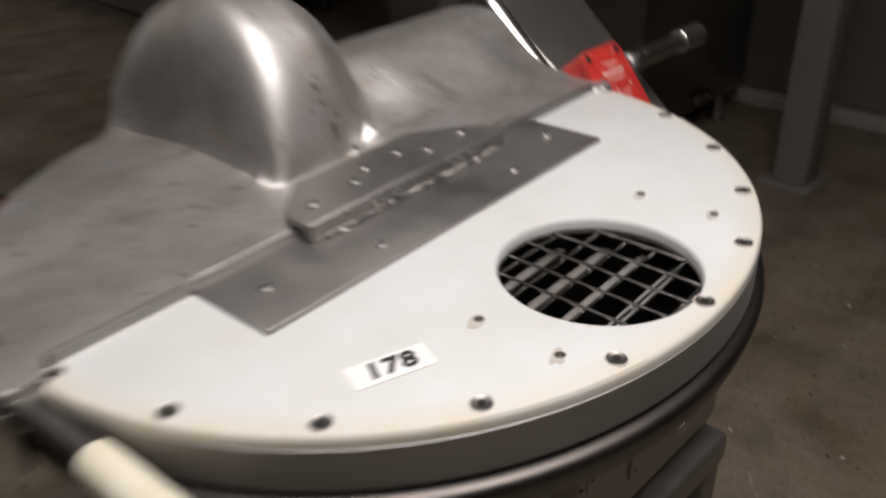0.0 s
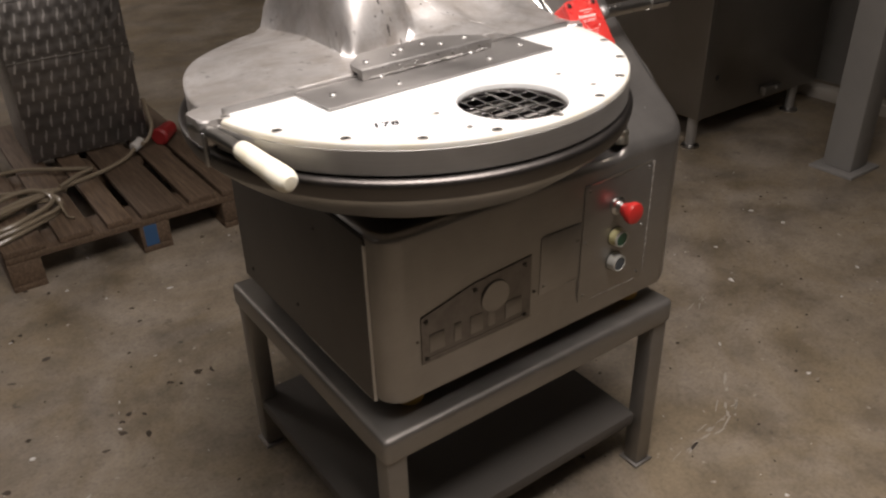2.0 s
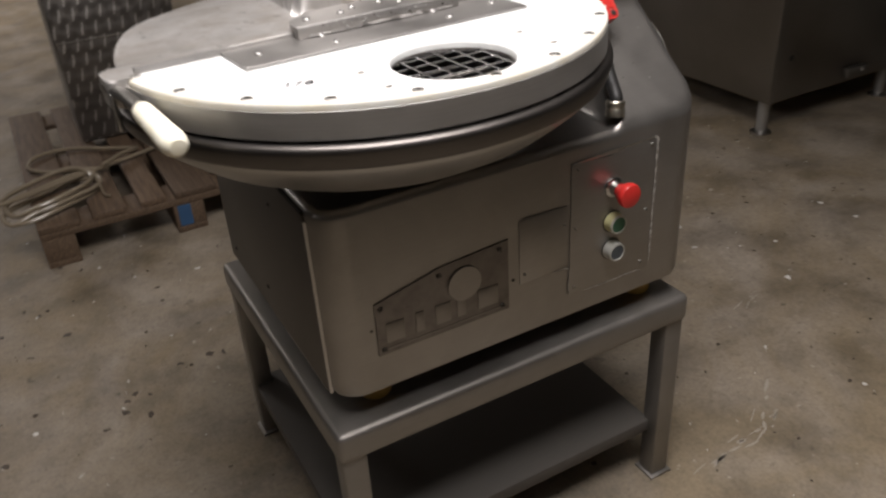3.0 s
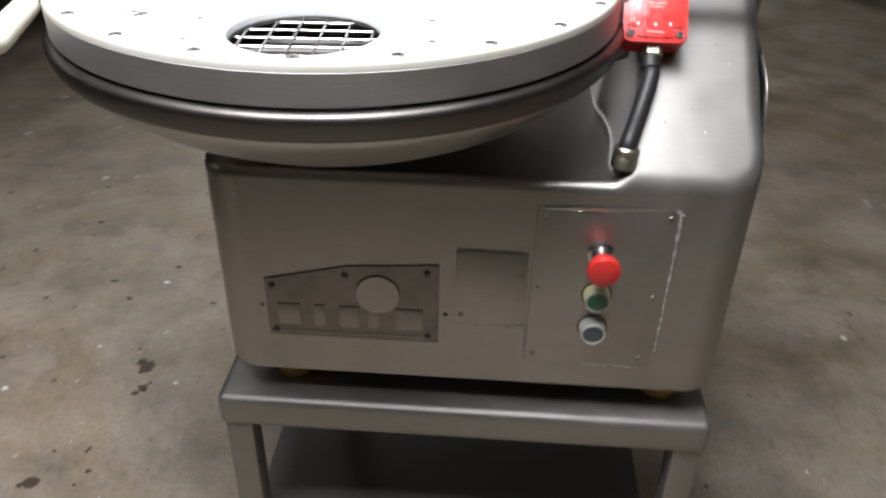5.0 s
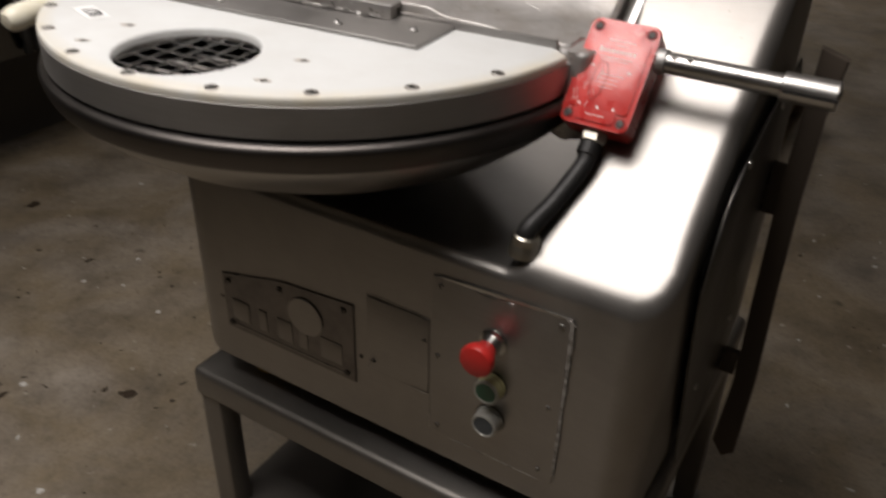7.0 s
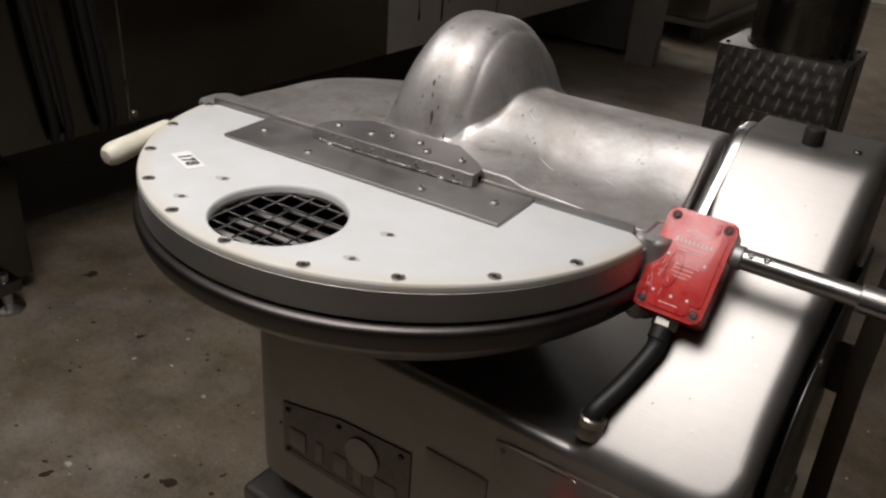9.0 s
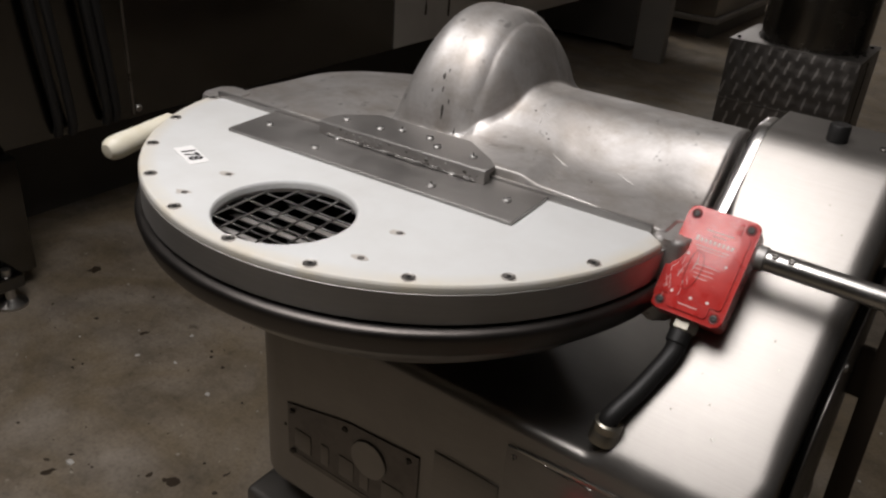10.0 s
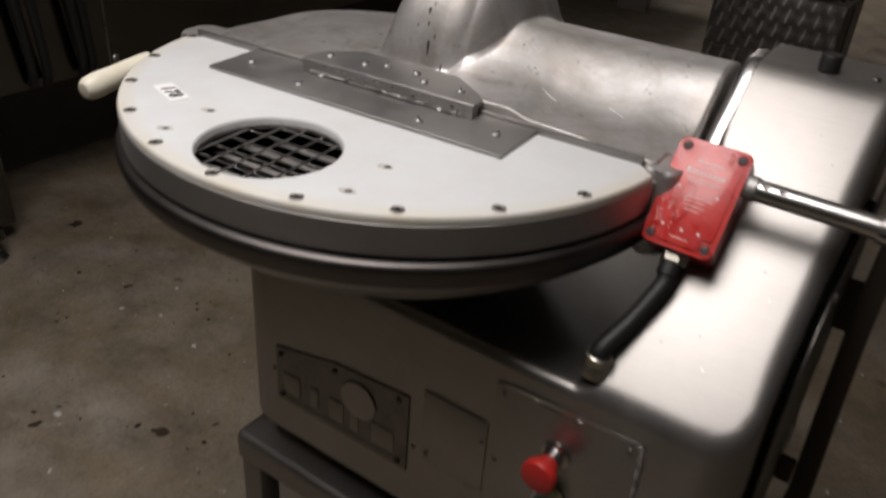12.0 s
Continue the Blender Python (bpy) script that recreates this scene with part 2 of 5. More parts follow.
def perlage():
    """Engine-turned sheet: rows of overlapping swirls that catch the light."""
    m = mat("engine_turned_steel", (0.34, 0.32, 0.30), 0.35, 0.85)
    n, l, b = nodes_of(m)
    co = n.new("ShaderNodeTexCoord")
    sep = n.new("ShaderNodeSeparateXYZ")
    l.new(co.outputs["Object"], sep.inputs[0])
    along = n.new("ShaderNodeMath")
    along.operation = "ADD"
    l.new(sep.outputs["X"], along.inputs[0])
    l.new(sep.outputs["Y"], along.inputs[1])
    def math_node(op, a, b=None):
        k = n.new("ShaderNodeMath")
        k.operation = op
        for sock, v in zip(k.inputs, (a, b)):
            if isinstance(v, bpy.types.NodeSocket):
                l.new(v, sock)
            elif v is not None:
                sock.default_value = v
        return k.outputs[0]

    down = math_node("MULTIPLY", sep.outputs["Z"], 18.5)
    row = math_node("FLOOR", down)
    across = math_node("ADD", math_node("MULTIPLY", along.outputs[0], 21.0), math_node("MULTIPLY", row, 0.37))
    wob = math_node("MULTIPLY", math_node("SUBTRACT", noise_tex(m, 30.0, 2), 0.5), 0.22)
    flat = n.new("ShaderNodeCombineXYZ")
    l.new(math_node("SUBTRACT", math_node("FRACT", math_node("ADD", across, wob)), 0.5), flat.inputs["X"])
    l.new(math_node("SUBTRACT", math_node("FRACT", down), 0.5), flat.inputs["Y"])
    part_of = n.new("ShaderNodeSeparateXYZ")
    l.new(flat.outputs[0], part_of.inputs[0])
    reach = n.new("ShaderNodeVectorMath")
    reach.operation = "LENGTH"
    l.new(flat.outputs[0], reach.inputs[0])
    back = n.new("ShaderNodeMath")
    back.operation = "MULTIPLY"
    back.inputs[1].default_value = -1.0
    l.new(part_of.outputs["Y"], back.inputs[0])
    # the polishing strokes run in circles round each swirl's middle
    tang = n.new("ShaderNodeCombineXYZ")
    l.new(back.outputs[0], tang.inputs["X"])
    l.new(back.outputs[0], tang.inputs["Y"])
    l.new(part_of.outputs["X"], tang.inputs["Z"])
    l.new(tang.outputs[0], b.inputs["Tangent"])
    b.inputs["Anisotropic"].default_value = 0.4
    # the glint between neighbouring swirls is painted in as a slanting lighter strip
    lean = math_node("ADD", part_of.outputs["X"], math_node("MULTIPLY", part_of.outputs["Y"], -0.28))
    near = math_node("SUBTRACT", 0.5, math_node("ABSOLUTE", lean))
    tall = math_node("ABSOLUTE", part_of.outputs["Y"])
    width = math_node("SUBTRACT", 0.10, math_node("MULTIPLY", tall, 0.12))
    glint = ramp(m, math_node("SUBTRACT", math_node("ADD", width, 0.5), near), [(0.49, grey(0)), (0.53, grey(1))])
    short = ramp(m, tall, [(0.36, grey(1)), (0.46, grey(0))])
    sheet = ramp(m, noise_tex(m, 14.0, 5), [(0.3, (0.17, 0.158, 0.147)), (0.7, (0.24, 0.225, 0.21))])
    left = mix(m, grey(0), glint, short)
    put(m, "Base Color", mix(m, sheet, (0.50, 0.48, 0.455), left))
    put(m, "Roughness", ramp(m, reach.outputs["Value"], [(0.1, grey(0.46)), (0.6, grey(0.40))]))
    bump(m, reach.outputs["Value"], 0.1, 0.002)
    return m


PERLAGE = perlage()


# ---- mesh helpers ----
def part(name, bm, material, parent=None, label="", smooth=35):
    me = bpy.data.meshes.new(name)
    bmesh.ops.recalc_face_normals(bm, faces=bm.faces[:])
    bm.to_mesh(me)
    bm.free()
    me.materials.append(material)
    if smooth:
        me.shade_smooth()
        me.set_sharp_from_angle(angle=radians(smooth))
    ob = new(name, me)
    if parent:
        ob.parent = parent
    if label:
        tagged(ob, label)
    return ob


def thing(name, label, category, at=(0, 0, 0), group="", kind=""):
    ob = new(name)
    ob.location = at
    ob.empty_display_size = 0.05
    return tagged(ob, label, category, group, kind)


def box(lo, hi, bevel=0.0, seg=2, bm=None, m=None):
    bm = bm or bmesh.new()
    x0, y0, z0 = lo
    x1, y1, z1 = hi
    vs = [bm.verts.new(p) for p in ((x0, y0, z0), (x1, y0, z0), (x1, y1, z0), (x0, y1, z0), (x0, y0, z1), (x1, y0, z1), (x1, y1, z1), (x0, y1, z1))]
    fs = [bm.faces.new([vs[i] for i in f]) for f in ((3, 2, 1, 0), (4, 5, 6, 7), (0, 1, 5, 4), (1, 2, 6, 5), (2, 3, 7, 6), (3, 0, 4, 7))]
    if bevel:
        es = list({e for f in fs for e in f.edges})
        r = bmesh.ops.bevel(bm, geom=es, offset=bevel, segments=seg, affect="EDGES", profile=0.5, clamp_overlap=True)
        vs = list({v for v in bm.verts if v.is_valid and v in set(r["verts"])} | {v for v in vs if v.is_valid})
    if m is not None:
        bmesh.ops.transform(bm, matrix=m, verts=vs)
    return bm


def lathe(profile, seg=48, bm=None, m=None, closed=False):
    """Turns (r, z) points about z. Points with r = 0 close the ends."""
    bm = bm or bmesh.new()
    rings = []
    for r, z in profile:
        if r < 1e-6:
            rings.append([bm.verts.new((0, 0, z))])
        else:
            rings.append([bm.verts.new((r * math.cos(2 * math.pi * k / seg), r * math.sin(2 * math.pi * k / seg), z)) for k in range(seg)])
    pairs = list(zip(rings, rings[1:])) + ([(rings[-1], rings[0])] if closed else [])
    for a, b in pairs:
        for k in range(seg):
            j = (k + 1) % seg
            if len(a) == 1 and len(b) == 1:
                continue
            if len(a) == 1:
                bm.faces.new((a[0], b[j], b[k]))
            elif len(b) == 1:
                bm.faces.new((a[k], a[j], b[0]))
            else:
                bm.faces.new((a[k], a[j], b[j], b[k]))
    if m is not None:
        bmesh.ops.transform(bm, matrix=m, verts=[v for r in rings for v in r])
    return bm


def axis_to(p0, p1):
    p0, p1 = Vector(p0), Vector(p1)
    return Matrix.Translation(p0) @ (p1 - p0).to_track_quat("Z", "Y").to_matrix().to_4x4()


def rod(p0, p1, r, seg=20, bm=None, bevel=None, r1=None):
    n = (Vector(p1) - Vector(p0)).length
    b = min(r, n / 2) * 0.15 if bevel is None else bevel
    r1 = r if r1 is None else r1
    return lathe([(0, 0), (r - b, 0), (r, b), (r1, n - b), (r1 - b, n), (0, n)], seg, bm, axis_to(p0, p1))


def smooth_line(pts, n):
    """A Catmull-Rom line through the points."""
    pts = [Vector(p) for p in pts]
    pts = [2 * pts[0] - pts[1], *pts, 2 * pts[-1] - pts[-2]]
    out = []
    for i in range(1, len(pts) - 2):
        a, b, c, d = pts[i - 1 : i + 3]
        for k in range(n):
            t = k / n
            out.append(0.5 * (2 * b + (c - a) * t + (2 * a - 5 * b + 4 * c - d) * t * t + (3 * b - a - 3 * c + d) * t**3))
    out.append(pts[-2])
    return out


def sweep(pts, r, seg=10, bm=None, radii=None):
    bm = bm or bmesh.new()
    rings = []
    up = Vector((0.13, 0.21, 0.97))
    for i, p in enumerate(pts):
        d = (pts[min(i + 1, len(pts) - 1)] - pts[max(i - 1, 0)]).normalized()
        if abs(d.dot(up)) > 0.97:
            up = Vector((1, 0.1, 0))
        s = d.cross(up).normalized()
        u = s.cross(d)
        up = u
        q = radii[i] if radii else r
        rings.append([bm.verts.new(p + q * (math.cos(2 * math.pi * k / seg) * s + math.sin(2 * math.pi * k / seg) * u)) for k in range(seg)])
    for a, b in zip(rings, rings[1:]):
        for k in range(seg):
            j = (k + 1) % seg
            bm.faces.new((a[k], a[j], b[j], b[k]))
    bm.faces.new(rings[0][::-1])
    bm.faces.new(rings[-1])
    return bm


def prism(outline, z0, z1, bm=None, bevel=0.0, m=None):
    """An upright prism over an outline of (x, y), with its upper and lower edges bevelled."""
    bm = bm or bmesh.new()
    lo = [bm.verts.new((x, y, z0)) for x, y in outline]
    hi = [bm.verts.new((x, y, z1)) for x, y in outline]
    n = len(outline)
    a, b = bm.faces.new(lo[::-1]), bm.faces.new(hi)
    for k in range(n):
        bm.faces.new((lo[k], lo[(k + 1) % n], hi[(k + 1) % n], hi[k]))
    vs = lo + hi
    if bevel:
        r = bmesh.ops.bevel(bm, geom=list(a.edges) + list(b.edges), offset=bevel, segments=3, affect="EDGES", profile=0.5)
        vs = bm.verts[:]
    if m is not None:
        bmesh.ops.transform(bm, matrix=m, verts=vs)
    return bm


def rounded(x0, y0, x1, y1, r, n=6):
    out = []
    for cx, cy, a0 in ((x1 - r, y0 + r, -90), (x1 - r, y1 - r, 0), (x0 + r, y1 - r, 90), (x0 + r, y0 + r, 180)):
        for k in range(n + 1):
            a = radians(a0 + 90 * k / n)
            out.append((cx + r * math.cos(a), cy + r * math.sin(a)))
    return out


def screw_head(p, r=0.006, normal=(0, 0, 1), h=0.003, slot=True, material=None, parent=None, turn=0, name="screw"):
    """A slotted pan head, standing on p."""
    bm = bmesh.new()
    m = axis_to(p, Vector(p) + Vector(normal)) @ pose(0, 0, 0, 0, 0, turn)
    lathe([(r, 0), (r, h * 0.45), (r * 0.7, h), (r * 0.0, h)], 14, bm, m)
    ob = part(name, bm, material or STEEL_BAND, parent)
    if slot:
        part("slot", box((-r * 0.85, -r * 0.16, h - 0.0004), (r * 0.85, r * 0.16, h + 0.0004), m=m), GAP, ob, smooth=0)
    return ob


# ---- setting ----
def setting():
    bm = bmesh.new()
    n = 60
    x0, x1, y0, y1 = -4.2, 3.4, -5.2, 9.0
    grid = [[bm.verts.new((x0 + (x1 - x0) * i / n, y0 + (y1 - y0) * j / n, 0)) for j in range(n + 1)] for i in range(n + 1)]
    for i in range(n):
        for j in range(n):
            bm.faces.new((grid[i][j], grid[i + 1][j], grid[i + 1][j + 1], grid[i][j + 1]))
    tagged(part("floor", bm, CONCRETE), "worn brown-grey concrete floor with stains and chips", "floor", kind="structure")
    t = 0.15
    for nm, lo, hi in (
        ("wall_west", (x0 - t, y0 - t, 0), (x0, y1 + t, CEIL)),
        ("wall_east", (x1, y0 - t, 0), (x1 + t, y1 + t, CEIL)),
        ("wall_north", (x0, y1, 0), (x1, y1 + t, CEIL)),
        ("wall_south", (x0, y0 - t, 0), (x1, y0, CEIL)),
    ):
        # north and south walls are out of view, made pale to bounce light
        tagged(part(nm, box(lo, hi), WALL_BOUNCE if nm in ("wall_north", "wall_south") else WALL, smooth=0), "dull plastered workshop wall", "wall", kind="structure")
    tagged(part("ceiling", box((x0 - t, y0 - t, CEIL), (x1 + t, y1 + t, CEIL + 0.1)), CEILING, smooth=0), "plain painted workshop ceiling", "ceiling", kind="structure")
    tagged(part("baseboard", box((3.13, 0.2, 0), (3.2, 3.2, 0.06), 0.008), mat("pale_kerb", (0.42, 0.39, 0.34), 0.7)), "pale low kerb along the workshop wall", "kerb", kind="structure")


def ceiling_lamps():
    for (x, y), louvre, down, up_share in LAMPS:
        t = thing("ceiling_light", "white lamp panel hung below the ceiling on two rods", "ceiling light", (x, y, LAMP_Z), "ceiling lights")
        part("housing", box((-0.52, -0.52, -0.05), (0.52, 0.52, 0), 0.01), CEILING, t)
        for s in (-0.3, 0.3):
            part("hanger", rod((s, 0, -0.002), (s, 0, CEIL - LAMP_Z), 0.006, 8), STEEL_DARK, t)
        part("diffuser", box((-0.5, -0.5, -0.06), (0.5, 0.5, -0.0505), 0.002), TUBE, t)
        li = bpy.data.lights.new("batten", "AREA")
        li.shape, li.size, li.size_y, li.energy, li.color = "RECTANGLE", 1.0, 1.0, POWER * down, LAMP_TINT
        li.spread = radians(louvre)
        new("batten_glow", li).matrix_world = pose(x, y, LAMP_Z - 0.1)
        up = bpy.data.lights.new("batten_up", "AREA")
        up.shape, up.size, up.size_y, up.energy, up.color = "RECTANGLE", 0.75, 0.3, POWER * up_share, LAMP_TINT
        new("batten_spill", up).matrix_world = pose(x, y, LAMP_Z + 0.02, 180)


setting()
ceiling_lamps()

# ---- the bowl cutter ----
CX, CY = 0.149, 0.151
RL, TOP, BOARD = 0.334, 1.0, 0.0095
TURN = 3.1
LID = pose(CX, CY, 0, 0, 0, TURN)
CHORD = -0.037
X0, X1, Y0, Y1 = -0.010, 0.66, 0.0, 0.55
BOT, DECK, HIGH = 0.490, 0.80, 1.079
STAND_TOP = 0.441


def adopt(t, before):
    """Makes every loose object built since then a part of the thing t."""
    for ob in [o for o in bpy.data.objects if o not in before]:
        if ob.parent is None and ob is not t:
            ob.parent = t
            ob.matrix_parent_inverse = t.matrix_basis.inverted()


def smooth01(t):
    t = max(0.0, min(1.0, t))
    return t * t * (3 - 2 * t)


def union(a, b, k):
    h = max(k - abs(a - b), 0) / k
    return max(a, b) + h * h * k / 4


def slope_z(y):
    """Height of the raised shoulder: it rises to the back, then runs level for a hand's width."""
    return -union(-(0.803 + 0.875 * y), -HIGH, 0.014)


def deck_z(x, y):
    wall = max(0.482, CX + math.sqrt(max(0.345**2 - (y - CY) ** 2, 0)))
    back = smooth01((0.428 - y) / 0.022)
    return DECK + smooth01((x - wall) / 0.026) * back * (max(slope_z(y), DECK) - DECK)


def steps(a, b, n):
    return [a + (b - a) * k / n for k in range(n)]


def cutter_body():
    rc, re = 0.042, 0.013

    def edge_gap(x, y):
        qx = abs(x - (X0 + X1) / 2) - ((X1 - X0) / 2 - rc)
        qy = abs(y - (Y0 + Y1) / 2) - ((Y1 - Y0) / 2 - rc)
        return -(math.hypot(max(qx, 0), max(qy, 0)) + min(max(qx, qy), 0) - rc)

    near = [0, 0.0006, 0.0018, 0.004, 0.007, 0.0105, 0.0145, 0.019]
    w, d = X1 - X0, Y1 - Y0
    ss = near + steps(0.024, 0.49, 24) + steps(0.49, 0.545, 26) + steps(0.545, w - 0.024, 7) + [w - 0.024] + [w - e for e in near[::-1]]
    ts = near + steps(0.024, 0.27, 16) + steps(0.27, 0.36, 12) + steps(0.36, 0.4, 3) + steps(0.4, 0.434, 14) + steps(0.434, d - 0.024, 5) + [d - 0.024] + [d - e for e in near[::-1]]
    bm = bmesh.new()
    rows = []
    for v in ts:
        g = min(v, d - v)
        inset = rc - math.sqrt(max(rc * rc - (rc - g) ** 2, 0)) if g < rc else 0
        row = []
        for s in ss:
            x = X0 + inset + (w - 2 * inset) * s / w
            y = Y0 + v
            e = max(edge_gap(x, y), 0)
            round_off = re + 0.007 * smooth01((x - 0.52) / 0.08) * smooth01((y - 0.03) / 0.05)
            drop = round_off - math.sqrt(max(round_off**2 - (round_off - e) ** 2, 0)) if e < round_off else 0
            row.append(bm.verts.new((x, y, deck_z(x, y) - drop)))
        rows.append(row)
    for a, c in zip(rows, rows[1:]):
        for i in range(len(ss) - 1):
            bm.faces.new((a[i], a[i + 1], c[i + 1], c[i]))
    loop = rows[0] + [r[-1] for r in rows[1:-1]] + rows[-1][::-1] + [r[0] for r in rows[-2:0:-1]]
    mx, my = (X0 + X1) / 2, (Y0 + Y1) / 2
    last = loop
    for z, k in ((BOT + 0.01, 1.0), (BOT, 0.992)):
        ring = [bm.verts.new((mx + (p.co.x - mx) * k, my + (p.co.y - my) * k, z)) for p in loop]
        for i in range(len(loop)):
            j = (i + 1) % len(loop)
            bm.faces.new((last[i], last[j], ring[j], ring[i]))
        last = ring
    bm.faces.new(last[::-1])
    part("body", bm, STEEL, None, "satin stainless housing with a sloping shoulder", 60)


def half_disc(r, v0, n=80):
    a0 = math.asin(v0 / r)
    a1 = -math.pi - a0
    return [(r * math.cos(a1 + (a0 - a1) * k / n), r * math.sin(a1 + (a0 - a1) * k / n)) for k in range(n + 1)]


HOLE = (-0.0055, -0.242, 0.073)


def lid_board():
    bm = bmesh.new()
    hu, hv, hr = HOLE
    z0, z1, b = TOP - BOARD, TOP, 0.004
    outer = half_disc(RL, CHORD)
    # the two sharp tips of the half disc are cut off
    tip = 0.016
    outer = [p for p in outer if p[1] < CHORD - tip]
    e = math.sqrt(RL * RL - (CHORD - tip) ** 2)
    outer = [(-e + 0.017, CHORD), (-e, CHORD - tip)] + outer + [(e, CHORD - tip), (e - 0.017, CHORD)]
    hole = [(hu + hr * math.cos(2 * math.pi * k / 64), hv + hr * math.sin(2 * math.pi * k / 64)) for k in range(64)]

    def shrink(pts, e, c):
        return [(c[0] + (x - c[0]) * (1 - e / math.hypot(x - c[0], y - c[1])), c[1] + (y - c[1]) * (1 - e / math.hypot(x - c[0], y - c[1]))) for x, y in pts]

    mid = (0, -0.12)
    rings = [[bm.verts.new((x, y, z)) for x, y in shrink(outer, k, mid)] for k, z in ((0, z0), (0, z1 - b), (b * 0.15, z1 - b * 0.6), (b * 0.5, z1 - b * 0.22), (b * 1.2, z1))]
    holes = [[bm.verts.new((x, y, z)) for x, y in shrink(hole, k, (hu, hv))] for k, z in ((-b, z1), (-b * 0.45, z1 - b * 0.15), (-b * 0.12, z1 - b * 0.5), (0, z1 - b), (0, z0))]
    for rr in (rings, holes):
        for a, c in zip(rr, rr[1:]):
            for k in range(len(a)):
                j = (k + 1) % len(a)
                bm.faces.new((a[k], a[j], c[j], c[k]))
    for a, c in ((rings[-1], holes[0]), (rings[0], holes[-1])):
        es = [bm.edges.get((r[k], r[(k + 1) % len(r)])) for r in (a, c) for k in range(len(r))]
        bmesh.ops.triangle_fill(bm, edges=es, use_beauty=True)
    bmesh.ops.transform(bm, matrix=LID, verts=bm.verts[:])
    board = part("lid_board", bm, WHITE, None, "white plastic half-round lid board", 30)
    # countersunk screws round the rim
    for k in range(10):
        a = radians(-168.7 + 16.27 * k)
        r = 0.3225
        u, v = r * math.cos(a - radians(TURN)), r * math.sin(a - radians(TURN))
        p = LID @ Vector((u, v, TOP))
        bm = lathe([(0.0066, 0.0006), (0.0061, 0.0012), (0.0046, 0.0005), (0.0, 0.0005)], 18, None, Matrix.Translation(p))
        s = part("screw", bm, SCREW_DULL, board)
        part("socket", lathe([(0.0028, 0.0012), (0.0, 0.0009)], 6, None, Matrix.Translation(p)), GAP, s, smooth=0)
        dab = [((0.0070 + 0.0012 * random.random()) * math.cos(q * 0.45), (0.0070 + 0.0012 * random.random()) * math.sin(q * 0.45)) for q in range(14)]
        part("stain", prism(dab, 0, 0.0004, None, 0, Matrix.Translation(p)), STAIN, board, smooth=0)
    # plugged holes
    for u, v in ((0.115, -0.209), (0.117, -0.273), (-0.111, -0.28), (-0.112, -0.217)):
        p = LID @ Vector((u, v, TOP))
        plug = part("plug", lathe([(0.0036, 0.0005), (0.0026, 0.0009), (0.0, 0.0003)], 14, None, Matrix.Translation(p)), SCREW_DARK, board)
        smear = [((0.004 + 0.0035 * random.random()) * 1.5 * math.cos(q * 0.4), (0.004 + 0.002 * random.random()) * math.sin(q * 0.4)) for q in range(16)]
        part("stain", prism(smear, 0, 0.0004, None, 0, Matrix.Translation(p) @ pose(-0.002, 0, 0, 0, 0, 20)), STAIN, plug, smooth=0)


def lid_band():
    n, bevel = 110, 0.002
    a1 = math.asin(CHORD / RL)
    a0 = -math.pi - a1
    bm = bmesh.new()
    rows = []
    r0, r1, z0, z1 = 0.322, RL + 0.0005, 0.957, TOP - BOARD
    for k in range(n + 1):
        a = a0 + (a1 - a0) * k / n
        prof = ((r0, z0), (r1 - bevel, z0), (r1, z0 + bevel), (r1, z1 - 0.0006), (r1 - 0.001, z1), (r0, z1))
        rows.append([bm.verts.new((r * math.cos(a), r * math.sin(a), z)) for r, z in prof])
    for a, b in zip(rows, rows[1:]):
        for k in range(6):
            j = (k + 1) % 6
            bm.faces.new((a[k], a[j], b[j], b[k]))
    bm.faces.new(rows[0])
    bm.faces.new(rows[-1][::-1])
    bmesh.ops.transform(bm, matrix=LID, verts=bm.verts[:])
    part("lid_band", bm, STEEL_BAND, None, "dull grey metal band under the lid")


def cutter_bowl():
    out = [(0.0, 0.816), (0.10, 0.818), (0.18, 0.832), (0.235, 0.850), (0.275, 0.872), (0.305, 0.8955), (0.323, 0.912), (0.330, 0.9235)]
    rim = [(0.334, 0.9238), (0.3372, 0.9258), (0.3392, 0.9300), (0.3412, 0.9370), (0.3427, 0.9435), (0.3430, 0.9470), (0.3420, 0.9505), (0.3390, 0.9530), (0.3340, 0.9543), (0.326, 0.9545)]
    inn = [(0.3205, 0.95), (0.313, 0.915), (0.29, 0.885), (0.245, 0.858), (0.18, 0.840), (0.10, 0.832), (0.05, 0.836), (0.03, 0.86), (0.0, 0.862)]
    part("bowl", lathe(out + [(0.330, 0.935), (0.3255, 0.9535)] + inn, 144, None, pose(CX, CY, 0)), STEEL_RIM, None, "dull stainless bowl", 40)
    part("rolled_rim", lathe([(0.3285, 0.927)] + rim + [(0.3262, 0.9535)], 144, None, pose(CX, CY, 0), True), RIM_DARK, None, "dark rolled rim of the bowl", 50)


